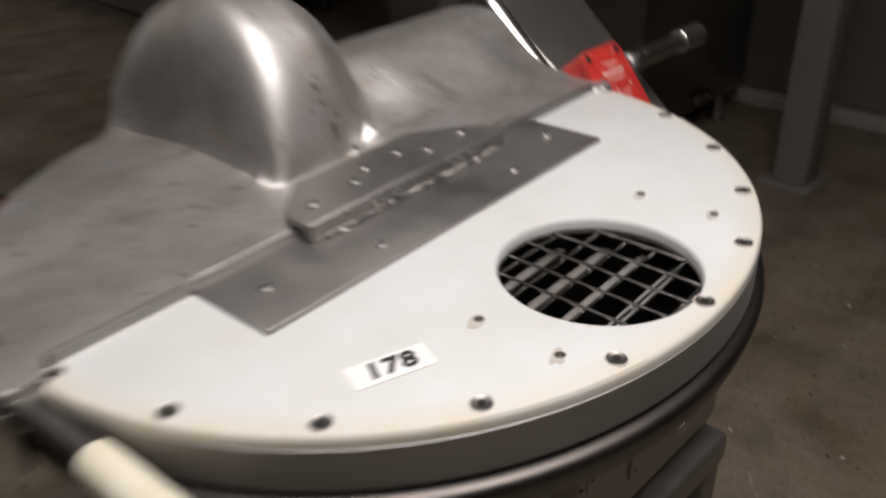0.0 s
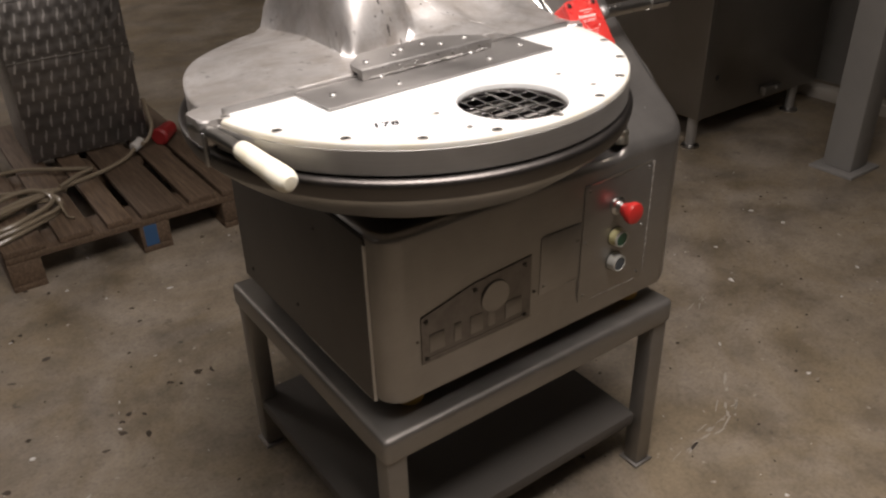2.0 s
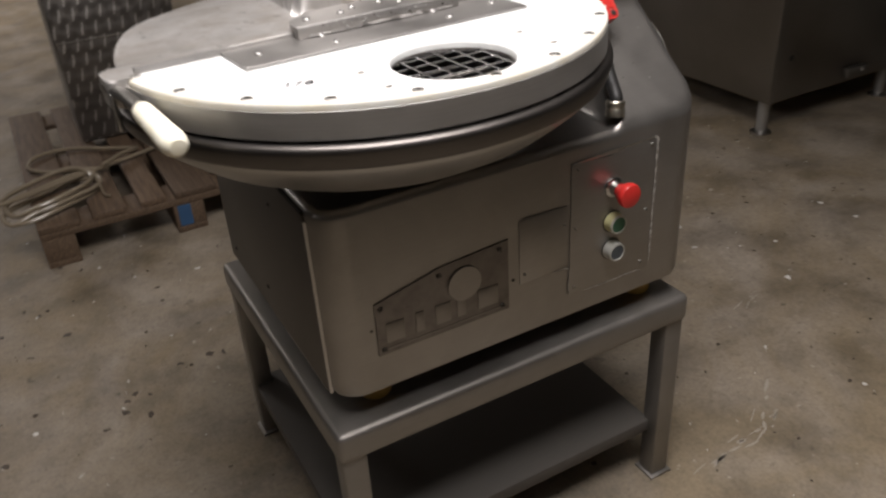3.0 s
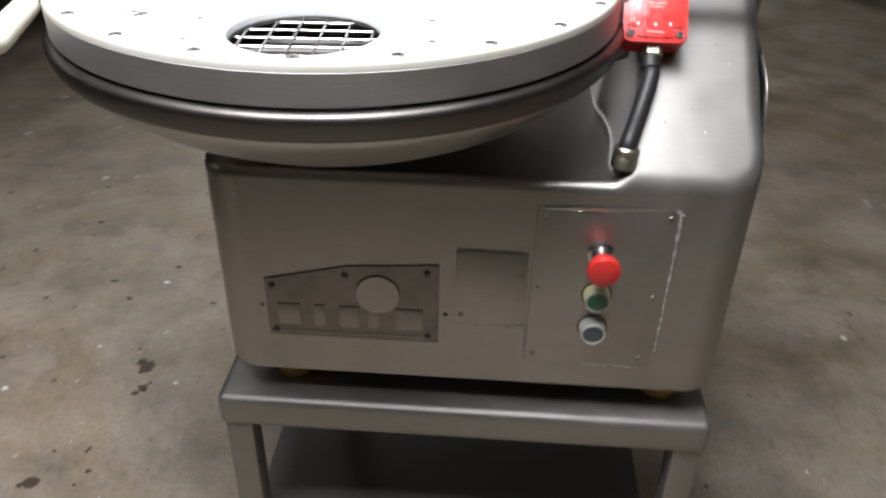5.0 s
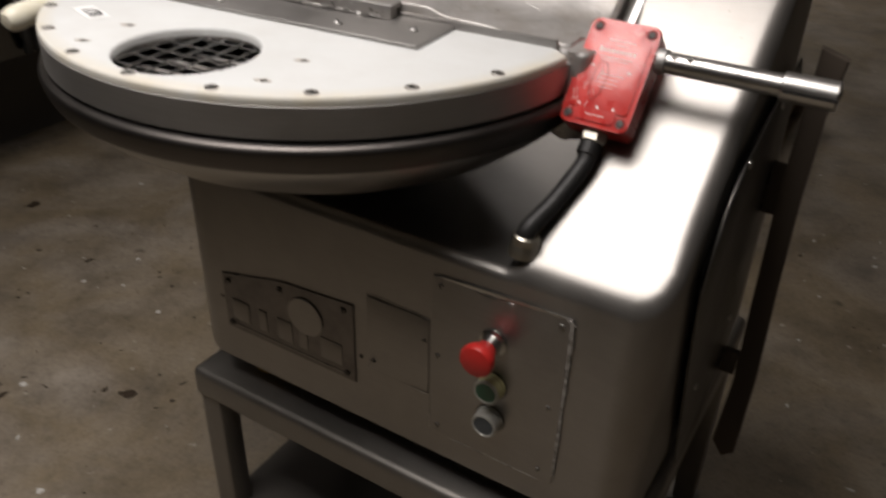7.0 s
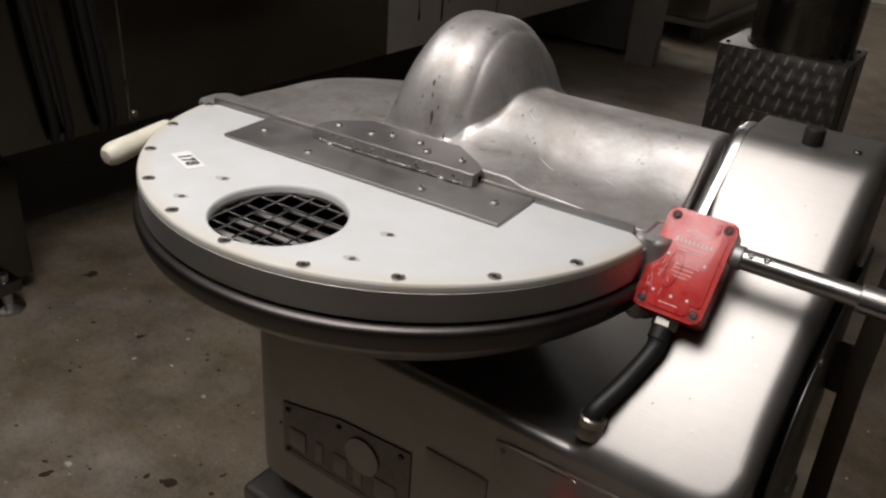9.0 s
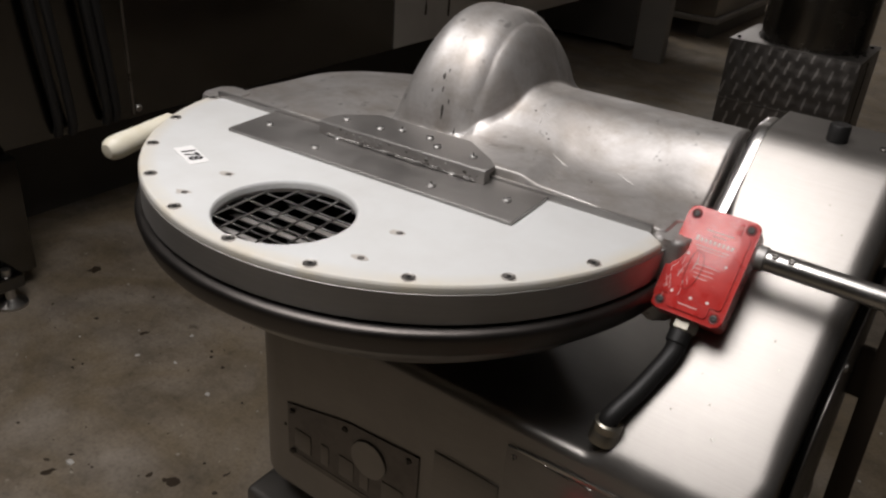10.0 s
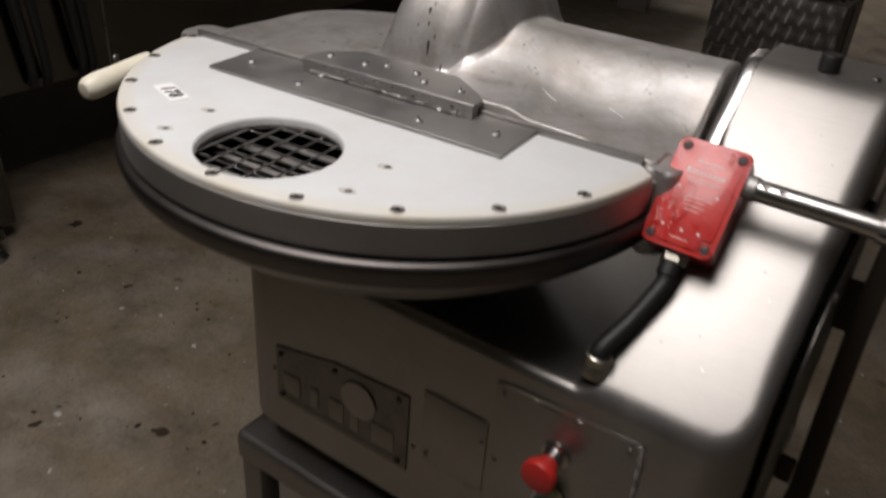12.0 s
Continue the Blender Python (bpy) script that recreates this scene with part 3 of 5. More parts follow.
def cover_z(u, v):
    """Height of the cast cover: a flat skirt, a tall knife hump and a shaft barrel, run into one another."""
    r = math.hypot(u, v)
    base = 0.9959 + 0.0129 * smooth01((0.325 - r) / 0.14)
    # the knife drum: a thick upright disc with a flat band round it and rounded corners on both sides
    front = 0.1315 - 0.003 * min(max((u + 0.057) / 0.09, 0.0), 1.2)
    dv = (v - 0.1651) / (front if v < 0.1651 else 0.1771)
    q = abs(dv) ** 2.06
    out = min(max((u + 0.074) / 0.052, 0.0), 1.0)
    inn = max((u - 0.008) / 0.074, 0.0)
    full = max(0.0, 1 - q - inn**2.2)
    drum = 1.08 * full / (full ** (0.57 if v < 0.1651 else 0.36) + 0.08)
    side = (1 - (1 - out) ** 2.6) ** 0.5
    hump = 1.0 + 0.1492 * drum * side - 0.10 * min(max(2 * (q + inn**2.2) - 2, 0), 1) - 0.06 * (1 - smooth01((u + 0.12) / 0.05))
    w = abs((v - 0.1363) / 0.1508)
    barrel = 0.9437 + 0.1217 * math.sqrt(max(0, 1 - w**2.15))
    if v < 0.1363:
        # along its run the front flares out into the apron
        wide = 0.084 - 0.026 * (1 - smooth01((u - 0.05) / 0.09)) - 0.022 * smooth01((u - 0.24) / 0.09)
        barrel = 1.003 + 0.0624 * math.exp(-(((v - 0.1363) / wide) ** 2))
    barrel = 0.9 + (barrel - 0.9) * smooth01((u + 0.03) / 0.05)
    # a wide fillet runs from the drum's inner face out along the barrel
    fillet = 1.0 + 0.1492 * max(0.0, 1 - q) * 0.55 * math.exp(-max(u - 0.045, 0) / 0.036) - 0.1 * (1 - smooth01((u - 0.0) / 0.05)) - 0.05 * smooth01((u - 0.15) / 0.05)
    low = union(union(base, barrel, 0.018), fillet, 0.05)
    return union(low, hump, 0.010 + 0.020 * smooth01((v - 0.06) / 0.03) + 0.06 * smooth01((u - 0.02) / 0.04))


def cast_cover():
    """The domain is a half disc with the barrel's stub beyond it, filled by rings round a middle point."""
    rc, stub, v0 = 0.327, 0.339, CHORD + 0.003
    mu, mv = 0.06, 0.11

    def inside(u, v):
        if v < v0:
            return False
        return math.hypot(u, v) < rc or (0 < u < stub and 0.004 < v < 0.275)

    n, m = 320, 170
    out = []
    for k in range(n):
        a = 2 * math.pi * k / n
        lo, hi = 0.0, 0.6
        for _ in range(30):
            c = (lo + hi) / 2
            lo, hi = (c, hi) if inside(mu + c * math.cos(a), mv + c * math.sin(a)) else (lo, c)
        out.append((lo * math.cos(a), lo * math.sin(a)))
    bm = bmesh.new()
    centre = bm.verts.new((mu, mv, cover_z(mu, mv)))
    rings = []
    for j in range(1, m + 1):
        f = j / m
        ring = []
        for x, y in out:
            u, v = mu + x * f, mv + y * f
            ring.append(bm.verts.new((u, v, cover_z(u, v) - (0.003 if j == m else 0.0007 if j == m - 1 else 0))))
        rings.append(ring)
    for k in range(n):
        bm.faces.new((centre, rings[0][k], rings[0][(k + 1) % n]))
    low = [bm.verts.new((p.co.x, p.co.y, 0.956)) for p in rings[-1]]
    for a, b in zip(rings, rings[1:] + [low]):
        for k in range(n):
            j = (k + 1) % n
            bm.faces.new((a[k], a[j], b[j], b[k]))
    bmesh.ops.transform(bm, matrix=LID, verts=bm.verts[:])
    cover = part("cast_cover", bm, ALU, None, "cast aluminium knife cover with a tall hump", 80)
    # a thin upright lip where the cover meets the lid
    part("lip", box((-0.318, CHORD - 0.0015, 0.99), (0.312, CHORD + 0.0035, 1.0085), 0.001, m=LID), STEEL_PLATE, cover)
    # the ear at its outer end
    ear = prism(rounded(-0.352, -0.043, -0.30, 0.012, 0.012), 0.965, 0.999, None, 0.004, LID)
    part("ear", ear, ALU, cover)
    return cover


def cover_marks(cover):
    """Scratches and pits in the casting."""

    def on(u, v, h=0.0002):
        return LID @ Vector((u, v, cover_z(u, v) + h))

    for u0, v0, u1, v1, r in ((0.158, 0.038, 0.184, 0.027, 0.0005), (0.112, 0.098, 0.122, 0.090, 0.0005), (0.116, 0.088, 0.119, 0.072, 0.0004), (0.24, 0.04, 0.262, 0.033, 0.0003)):
        pts = [on(u0 + (u1 - u0) * k / 10, v0 + (v1 - v0) * k / 10 + 0.0002 * math.sin(k * 1.7)) for k in range(11)]
        part("scratch", sweep(pts, 0, 6, None, [r * (0.25 + 0.75 * math.sin(math.pi * (k + 0.5) / 11)) for k in range(11)]), WORN_EDGE, cover)
    for u, v, r in ((-0.009, 0.053, 0.0022), (-0.004, 0.057, 0.0016), (-0.006, 0.047, 0.0014), (-0.001, 0.040, 0.002), (0.02, 0.037, 0.0018), (0.006, 0.043, 0.0012), (0.025, 0.024, 0.002), (0.015, 0.029, 0.0013), (0.22, 0.013, 0.0018), (0.103, 0.094, 0.0018), (0.141, 0.057, 0.002), (0.135, 0.064, 0.0014), (-0.02, 0.045, 0.0012)):
        ring = [on(u + r * random.uniform(0.5, 1.2) * math.cos(q), v + r * random.uniform(0.5, 1.2) * math.sin(q), 0.0003) for q in (0, 0.8, 1.6, 2.4, 3.1, 3.9, 4.7, 5.5)]
        bm = bmesh.new()
        c = bm.verts.new(on(u, v, 0.0007))
        vs = [bm.verts.new(p) for p in ring]
        for k in range(8):
            bm.faces.new((c, vs[k], vs[(k + 1) % 8]))
        part("pit", bm, SCREW_DARK, cover)


def hinge():
    lower = prism([(-0.211, -0.122), (0.192, -0.122), (0.192, -0.036), (-0.213, -0.036)], TOP + 0.0005, TOP + 0.0045, None, 0.0008, LID)
    lower = part("hinge_plate", lower, STEEL_PLATE, None, "brushed steel plate screwed to the lid", 30)
    for k, (u, v) in enumerate(((-0.18, -0.081), (-0.087, -0.102), (-0.087, -0.06), (0.08, -0.101), (0.08, -0.058), (0.163, -0.079))):
        screw_head(LID @ Vector((u, v, TOP + 0.0045)), 0.0052, h=0.0034, parent=lower, turn=k * 47)
    leaf = prism([(-0.118, -0.057), (0.122, -0.057), (0.122, -0.036), (0.108, -0.022), (0.062, 0.012), (-0.075, 0.012), (-0.112, -0.02), (-0.118, -0.036)], TOP + 0.0135, TOP + 0.0205, None, 0.0012, LID)
    leaf = part("hinge_leaf", leaf, STEEL_PLATE, None, "steel hinge leaf screwed to the cast cover", 30)
    for k, (u, v) in enumerate(((-0.094, -0.034), (-0.044, -0.031), (-0.021, -0.017), (0.02, -0.016), (0.042, -0.034), (0.09, -0.031))):
        screw_head(LID @ Vector((u, v, TOP + 0.0205)), 0.0052, h=0.0034, parent=leaf, turn=k * 61)
    part("knuckle", box((-0.1178, -0.0592, TOP + 0.0046), (0.1222, -0.0455, TOP + 0.0198), 0.0012, m=LID), STEEL_PLATE, leaf)
    # a lumpy weld bead along the joint
    bm = bmesh.new()
    pts, rad = [], []
    for k in range(150):
        u = -0.105 + 0.215 * k / 149
        pts.append(LID @ Vector((u, -0.0605 + 0.0008 * math.sin(k * 1.9), TOP + 0.0068)))
        rad.append(0.0012 + 0.0006 * math.sin(k * 2.3) + 0.0009 * random.random() - (0.0008 if 40 < k % 75 < 60 else 0))
    part("weld_bead", sweep(pts, 0, 8, bm, rad), STEEL_PLATE, leaf)
    # weld spatter on the leaf's front edge
    for k in range(46):
        p = LID @ Vector((random.uniform(-0.1, 0.118), -0.0594, TOP + random.uniform(0.006, 0.0185)))
        r = random.uniform(0.0005, 0.0017)
        part("spatter", lathe([(r, 0), (r * 0.7, r * 0.6), (0, r * 0.8)], 7, None, axis_to(p, p + LID.to_3x3() @ Vector((0, -1, 0.2))) @ Matrix.Diagonal((random.uniform(0.7, 2.2), 1, 1, 1))), STEEL_BAND if k % 3 else SCREW_DARK, leaf)


def sticker():
    m = LID @ pose(-0.184, -0.206, TOP, 0, 0, -21)
    s = part("sticker", prism(rounded(-0.027, -0.0115, 0.027, 0.0115, 0.001), 0.0003, 0.0007, None, 0, m), LABEL, None, "white paper label with handwritten numbers", 0)
    c = bpy.data.curves.new("handwriting", "FONT")
    c.body, c.size, c.align_x, c.align_y, c.extrude, c.shear = "178", 0.0205, "CENTER", "CENTER", 0.0001, 0.12
    c.space_character = 1.15
    c.offset = 0.0009
    tmp = bpy.data.objects.new("tmp", c)
    me = bpy.data.meshes.new_from_object(tmp)
    bpy.data.objects.remove(tmp)
    me.transform(m @ pose(0, 0.000, 0.0009))
    me.materials.append(BLACK_PAINT)
    w = new("handwriting", me)
    w.parent = s


def lid_handle():
    """Bent steel rod from the cover's ear, with a fat cream grip."""
    pts = smooth_line([(-0.196, 0.135, 0.982), (-0.194, 0.108, 0.985), (-0.184, 0.07, 0.982), (-0.1765, 0.022, 0.978), (-0.175, 0.01, 0.977)], 8)
    arm = part("handle_rod", sweep(pts, 0.0085, 14), STEEL_RIM, None, "steel rod that carries the grip")
    p0, p1 = Vector((-0.1768, 0.024, 0.979)), Vector((-0.1645, -0.085, 0.969))
    n = (p1 - p0).length
    prof = [(0, 0), (0.0110, 0), (0.0124, 0.002), (0.0130, 0.012), (0.0140, n * 0.5), (0.0153, n - 0.022), (0.0150, n - 0.013), (0.0132, n - 0.006), (0.009, n - 0.0015), (0, n)]
    part("grip", lathe(prof, 32, None, axis_to(p0, p1)), CREAM, arm, "cream plastic grip")
    part("stop_tab", prism(rounded(-0.004, -0.0022, 0.004, 0.0022, 0.002, 3), 0.938, 0.985, None, 0.001, pose(-0.197, 0.092, 0, 0, 0, 20)), STEEL_RIM, arm, "small steel stop under the lid's end")


def pivot_and_switch():
    y, z = 0.153, 1.001
    part("pivot_lug", prism(rounded(0.311, -0.046, 0.352, 0.05, 0.016, 8), 0.905, 1.002, None, 0.006, LID), ALU, None, "cast pivot lug of the cover")
    bar = part("pivot_bar", rod((0.572, y, z), (0.69, y, z), 0.0112, 28), STEEL_BRIGHT, None, "polished steel pivot bar with a slotted end")
    part("collar", rod((0.562, y, z), (0.576, y, z), 0.0128, 28, bevel=0.003), STEEL_BAND, bar)
    part("socket_end", rod((0.686, y, z), (0.736, y, z), 0.0142, 28, bevel=0.001), STEEL_BRIGHT, bar)
    part("slot", box((0.688, y - 0.0146, z - 0.0016), (0.737, y + 0.0146, z + 0.0016)), GAP, bar, smooth=0)
    for x in (0.582, 0.598):
        screw_head((x, y - 0.0062, z + 0.0090), 0.0034, (0, -0.55, 0.83), 0.0018, True, STEEL_DARK, bar)


def switch_box():
    """Red safety switch: lid with four corner screws, body behind, gland and conduit below."""
    mid = Vector((0.5235, 0.1305, 0.985))
    up = Vector((0.005, 0.627, 0.779)).normalized()
    right = Vector((1, 0, -0.004)).normalized()
    out = right.cross(up).normalized()
    up = out.cross(right)
    m = Matrix.Translation(mid) @ Matrix((right, up, out)).transposed().to_4x4()
    t = thing("safety_switch", "glossy red safety switch box with pale print on its lid", "safety switch")
    t.matrix_basis = m
    w, h = 0.0365, 0.0565
    part("case", prism(rounded(-w, -h, w, h, 0.007), -0.036, -0.011, None, 0.002), RED, t, "red moulded case")
    lid = part("lid", prism(rounded(-w - 0.0008, -h - 0.0008, w + 0.0008, h + 0.0008, 0.008), -0.0102, 0.0, None, 0.0022), RED, t, "red lid with corner screws")
    part("raised_panel", prism(rounded(-w + 0.0045, -h + 0.017, w - 0.0045, h - 0.017, 0.003), -0.001, 0.0016, None, 0.0008), RED, lid)
    part("raised_panel", prism(rounded(-w + 0.0155, -h + 0.0045, w - 0.0155, h - 0.0045, 0.003), -0.001, 0.00155, None, 0.0008), RED, lid)
    for sx in (-1, 1):
        for sy in (-1, 1):
            p = (sx * 0.0282, sy * 0.0482, 0.0)
            part("recess", lathe([(0.0056, 0.0001), (0.0050, 0.0005), (0.0042, 0.0002), (0, 0.0002)], 18, None, pose(*p)), RED_DARK, lid)
            part("screw", lathe([(0.0036, 0.0002), (0.0036, 0.0012), (0.0022, 0.0015), (0.0020, 0.0006), (0, 0.0006)], 16, None, pose(*p)), SWITCH_SCREW, lid)
    # print on the lid: a bold line, fine lines and symbols, as plain bars
    z = 0.00172
    for k in range(9):
        part("print_bar", box((-0.019 + 0.0045 * k, 0.0215, z - 0.0003), (-0.0158 + 0.0045 * k, 0.0258 if k else 0.0275, z)), PRINT, lid, smooth=0)
    fine = [(-0.012, 0.0345, 0.016, 0.0358), (-0.004, 0.030, 0.010, 0.031), (-0.016, 0.0165, 0.018, 0.0175), (-0.014, 0.0135, 0.016, 0.0143), (-0.010, -0.002, 0.016, -0.0012), (-0.010, -0.0065, 0.012, -0.0058), (-0.008, -0.011, 0.012, -0.0103), (-0.006, -0.0155, 0.008, -0.0148), (-0.010, -0.046, 0.010, -0.0452)]
    for x0, y0, x1, y1 in fine:
        part("print_line", box((x0, y0, z - 0.0003), (x1, y1, z)), PRINT, lid, smooth=0)
    for x, y in ((0.020, 0.004), (-0.020, 0.006), (-0.020, -0.036), (0.0, -0.037), (0.017, -0.036)):
        part("print_mark", lathe([(0.0017, z), (0.0, z + 0.0001)], 12, None, pose(x, y, 0)), PRINT, lid, smooth=0)
    # faint drip run on the lid
    ring = smooth_line([(-0.012, 0.012, z), (-0.004, 0.008, z), (-0.001, -0.006, z), (-0.004, -0.024, z), (-0.010, -0.030, z), (-0.015, -0.02, z), (-0.015, 0.002, z), (-0.012, 0.012, z)], 8)
    part("drip_mark", sweep(ring, 0.0004, 5), RED_DARK, lid, smooth=0)
    # bright scuffs where the lid has been rubbed
    rnd = random.Random(11)
    for _ in range(22):
        x, y = rnd.uniform(-0.031, -0.008), rnd.uniform(-0.044, 0.004)
        a, n = radians(rnd.uniform(55, 115)), rnd.uniform(0.004, 0.016)
        pts = [Vector((x + n * q * math.cos(a) + 0.0006 * math.sin(q * 9 + x * 900), min(max(y + n * q * math.sin(a), -0.05), 0.03), 0.0017)) for q in (-0.5, -0.2, 0.1, 0.5)]
        part("scuff", sweep(pts, 0, 5, None, [0.0001, 0.00032, 0.00028, 0.0001]), PRINT, lid, smooth=0)
    boss = rod((-w - 0.008, 0.020, -0.024), (-w + 0.004, 0.020, -0.024), 0.011, 20)
    part("boss", boss, RED, t)
    bm = lathe([(0, 0), (0.0125, 0), (0.0142, 0.0015), (0.0142, 0.0115), (0.0125, 0.013), (0, 0.013)], 6, None, axis_to((0, -h + 0.001, -0.021), (0, -h - 0.02, -0.021)))
    gland = part("gland", bm, BRASS, t, "nickel-plated hexagonal cable gland", 25)
    part("gland_nut", rod((0, -h - 0.011, -0.021), (0, -h - 0.026, -0.021), 0.0118, 20), BLACK, gland)
    inv = m.inverted()
    start = m @ Vector((0, -h - 0.022, -0.021))
    d = (m.to_3x3() @ Vector((0, -1, 0))).normalized()
    base = Vector((0.495, 0.019, 0.822))
    n0 = Vector((0.10, 0.12, 0.97)).normalized()
    pts = smooth_line([start, start + d * 0.016, (start + base) / 2 + Vector((0.001, -0.004, 0.001)), base + n0 * 0.024, base + n0 * 0.006], 14)
    bm = sweep([inv @ p for p in pts], 0.0102, 16)
    hose = part("conduit", bm, BLACK, t, "black rubber cable conduit")
    part("base_fitting", lathe([(0.0152, -0.006), (0.0152, 0.004), (0.0138, 0.0075), (0.0150, 0.009), (0.0150, 0.0165), (0.0132, 0.0185), (0.0108, 0.0185)], 26, None, inv @ axis_to(base, base + n0)), BRASS, hose, "nickel-plated base fitting")
    return t


def ragged_line(name, xa, za, xb, zb, w, y, material, parent):
    """A thin uneven streak on the front of the housing."""
    n = 22
    along = Vector((xb - xa, zb - za))
    side = Vector((-along.y, along.x)).normalized()
    bm = bmesh.new()
    rows = []
    for k in range(n + 1):
        f = k / n
        c = Vector((xa, za)) + along * f + side * random.uniform(-0.15, 0.15) * w
        q = w * random.uniform(0.35, 0.75) * min(1, 5 * f + 0.2, 5 * (1 - f) + 0.2)
        rows.append([bm.verts.new((c.x + side.x * e * q, d, c.y + side.y * e * q)) for e, d in ((-1, y - 0.0002), (0, y - 0.0006), (1, y - 0.0002))])
    for a, b in zip(rows, rows[1:]):
        for i in (0, 1):
            bm.faces.new((a[i], a[i + 1], b[i + 1], b[i]))
    return part(name, bm, material, parent)


def front_panel():
    y = -0.0025
    flat = Matrix(((1, 0, 0, 0), (0, 0, 1, 0), (0, 1, 0, 0), (0, 0, 0, 1)))
    p = part("control_plate", prism([(0.399, 0.535), (0.566, 0.533), (0.566, 0.772), (0.399, 0.766)], y, 0.001, None, 0.0006, flat), STEEL, None, "stainless control plate with three push buttons")
    for x, z in ((0.409, 0.756), (0.556, 0.761), (0.407, 0.655), (0.552, 0.646), (0.409, 0.546), (0.548, 0.547)):
        screw_head((x, y, z), 0.0034, (0, -1, 0), 0.0018, True, SCREW_DULL, p, random.random() * 180)
    # worn bright edges of the plate
    for k, (xa, za, xb, zb, w) in enumerate(((0.400, 0.7665, 0.567, 0.7727, 0.0034), (0.446, 0.7665, 0.50, 0.7660, 0.0014), (0.5672, 0.772, 0.5685, 0.690, 0.0040), (0.5680, 0.712, 0.5672, 0.540, 0.0030), (0.560, 0.7725, 0.572, 0.765, 0.0040), (0.43, 0.5315, 0.548, 0.5312, 0.0024), (0.3975, 0.587, 0.3980, 0.533, 0.0016), (0.366, 0.5872, 0.398, 0.5876, 0.0014))):
        ragged_line("worn_edge", xa, za, xb, zb, w, y, STEEL_BRIGHT if k < 2 else RESIDUE, p)
    ragged_line("crack", 0.446, 0.7660, 0.478, 0.7635, 0.0008, y - 0.0004, GAP, p)
    # emergency stop
    stem = part("stop_collar", lathe([(0.0165, 0), (0.0165, 0.004), (0.0125, 0.006), (0.0105, 0.010), (0.0105, 0.03), (0, 0.03)], 28, None, axis_to((0.480, y, 0.708), (0.480, -1, 0.708))), STEEL_BRIGHT, p, "chrome collar of the stop button")
    part("stop_button", lathe([(0.0, 0.017), (0.0115, 0.017), (0.0140, 0.024), (0.0190, 0.033), (0.0198, 0.036), (0.0198, 0.0415), (0.0185, 0.0440), (0.0110, 0.0462), (0.0, 0.0468)], 36, None, axis_to((0.480, y, 0.708), (0.480, -1, 0.708))), RED_KNOB, stem, "red mushroom stop button")
    for z, ring, face, nm in ((0.646, YELLOW, GREEN, "green start button in a pale ring"), (0.595, LENS_RING, BLUE, "grey-blue button in a pale ring")):
        a = axis_to((0.482, y, z), (0.482, -1, z))
        # dark ring on the plate at the foot of each button
        part("grime_ring", lathe([(0.0195, 0.0003), (0.0165, 0.0006), (0.0, 0.0006)], 28, None, a), SCREW_DARK, p)
        b = part("button_collar", lathe([(0.0170, 0.0006), (0.0170, 0.004), (0.0158, 0.0055), (0.0156, 0.015), (0.0150, 0.0168), (0.0128, 0.0168), (0.0126, 0.0150)], 28, None, a), ring, p, nm)
        part("button_ring", lathe([(0.0158, 0.0150), (0.0158, 0.0172), (0.0148, 0.0182), (0.0136, 0.0182), (0.0130, 0.0172), (0.0130, 0.0150)], 28, None, a), LENS_RING, b)
        part("button_face", lathe([(0.0131, 0.0145), (0.0129, 0.0168), (0.0, 0.0174)], 28, None, a), face, b)


def name_plate():
    out = [(0.057, 0.553), (0.283, 0.553), (0.283, 0.677), (0.165, 0.668), (0.057, 0.643)]
    turn = Matrix(((1, 0, 0, 0), (0, 0, 1, 0), (0, 1, 0, 0), (0, 0, 0, 1)))
    p = part("name_plate", prism(out, -0.0022, 0.001, None, 0.0005, turn), NAMEPLATE, None, "worn metal name plate with raised letter shapes")
    # raised lettering as plain blocks, worn down
    for x, w in ((0.071, 0.030), (0.120, 0.014), (0.153, 0.026), (0.190, 0.015), (0.227, 0.036)):
        part("letter_bar", box((x, -0.0033, 0.572), (x + w, -0.0018, 0.606), 0.0006), LETTER, p)
    part("base_line", box((0.068, -0.0028, 0.5605), (0.272, -0.0018, 0.5625)), LETTER, p, smooth=0)
    for x, z in ((0.066, 0.633), (0.066, 0.562), (0.268, 0.664), (0.270, 0.563), (0.163, 0.655)):
        screw_head((x, -0.0022, z), 0.0044, (0, -1, 0), 0.0022, True, SCREW_DARK, p, random.random() * 180)
    part("blank_disc", lathe([(0.029, 0.0), (0.029, 0.0040), (0.0280, 0.0050), (0, 0.0052)], 44, None, axis_to((0.2045, 0, 0.628), (0.2045, -1, 0.628))), STEEL, p, "plain steel blanking disc")
    q = part("blank_plate", box((0.304, -0.0016, 0.588), (0.394, 0.001, 0.700), 0.0006), STEEL, None, "plain blanking plate on the front")
    for x, z in ((0.312, 0.603), (0.388, 0.668)):
        screw_head((x, -0.0016, z), 0.0032, (0, -1, 0), 0.0014, True, SCREW_DULL, q)
    ragged_line("scribe_line", 0.305, 0.7035, 0.392, 0.7005, 0.0012, -0.0016, GAP, q)
    screw_head((0.292, 0.0, 0.60), 0.003, (0, -1, 0), 0.0014, True, SCREW_DARK, q)
    screw_head((0.05, 0.0, 0.60), 0.0026, (0, -1, 0), 0.0012, False, SCREW_DARK, q)


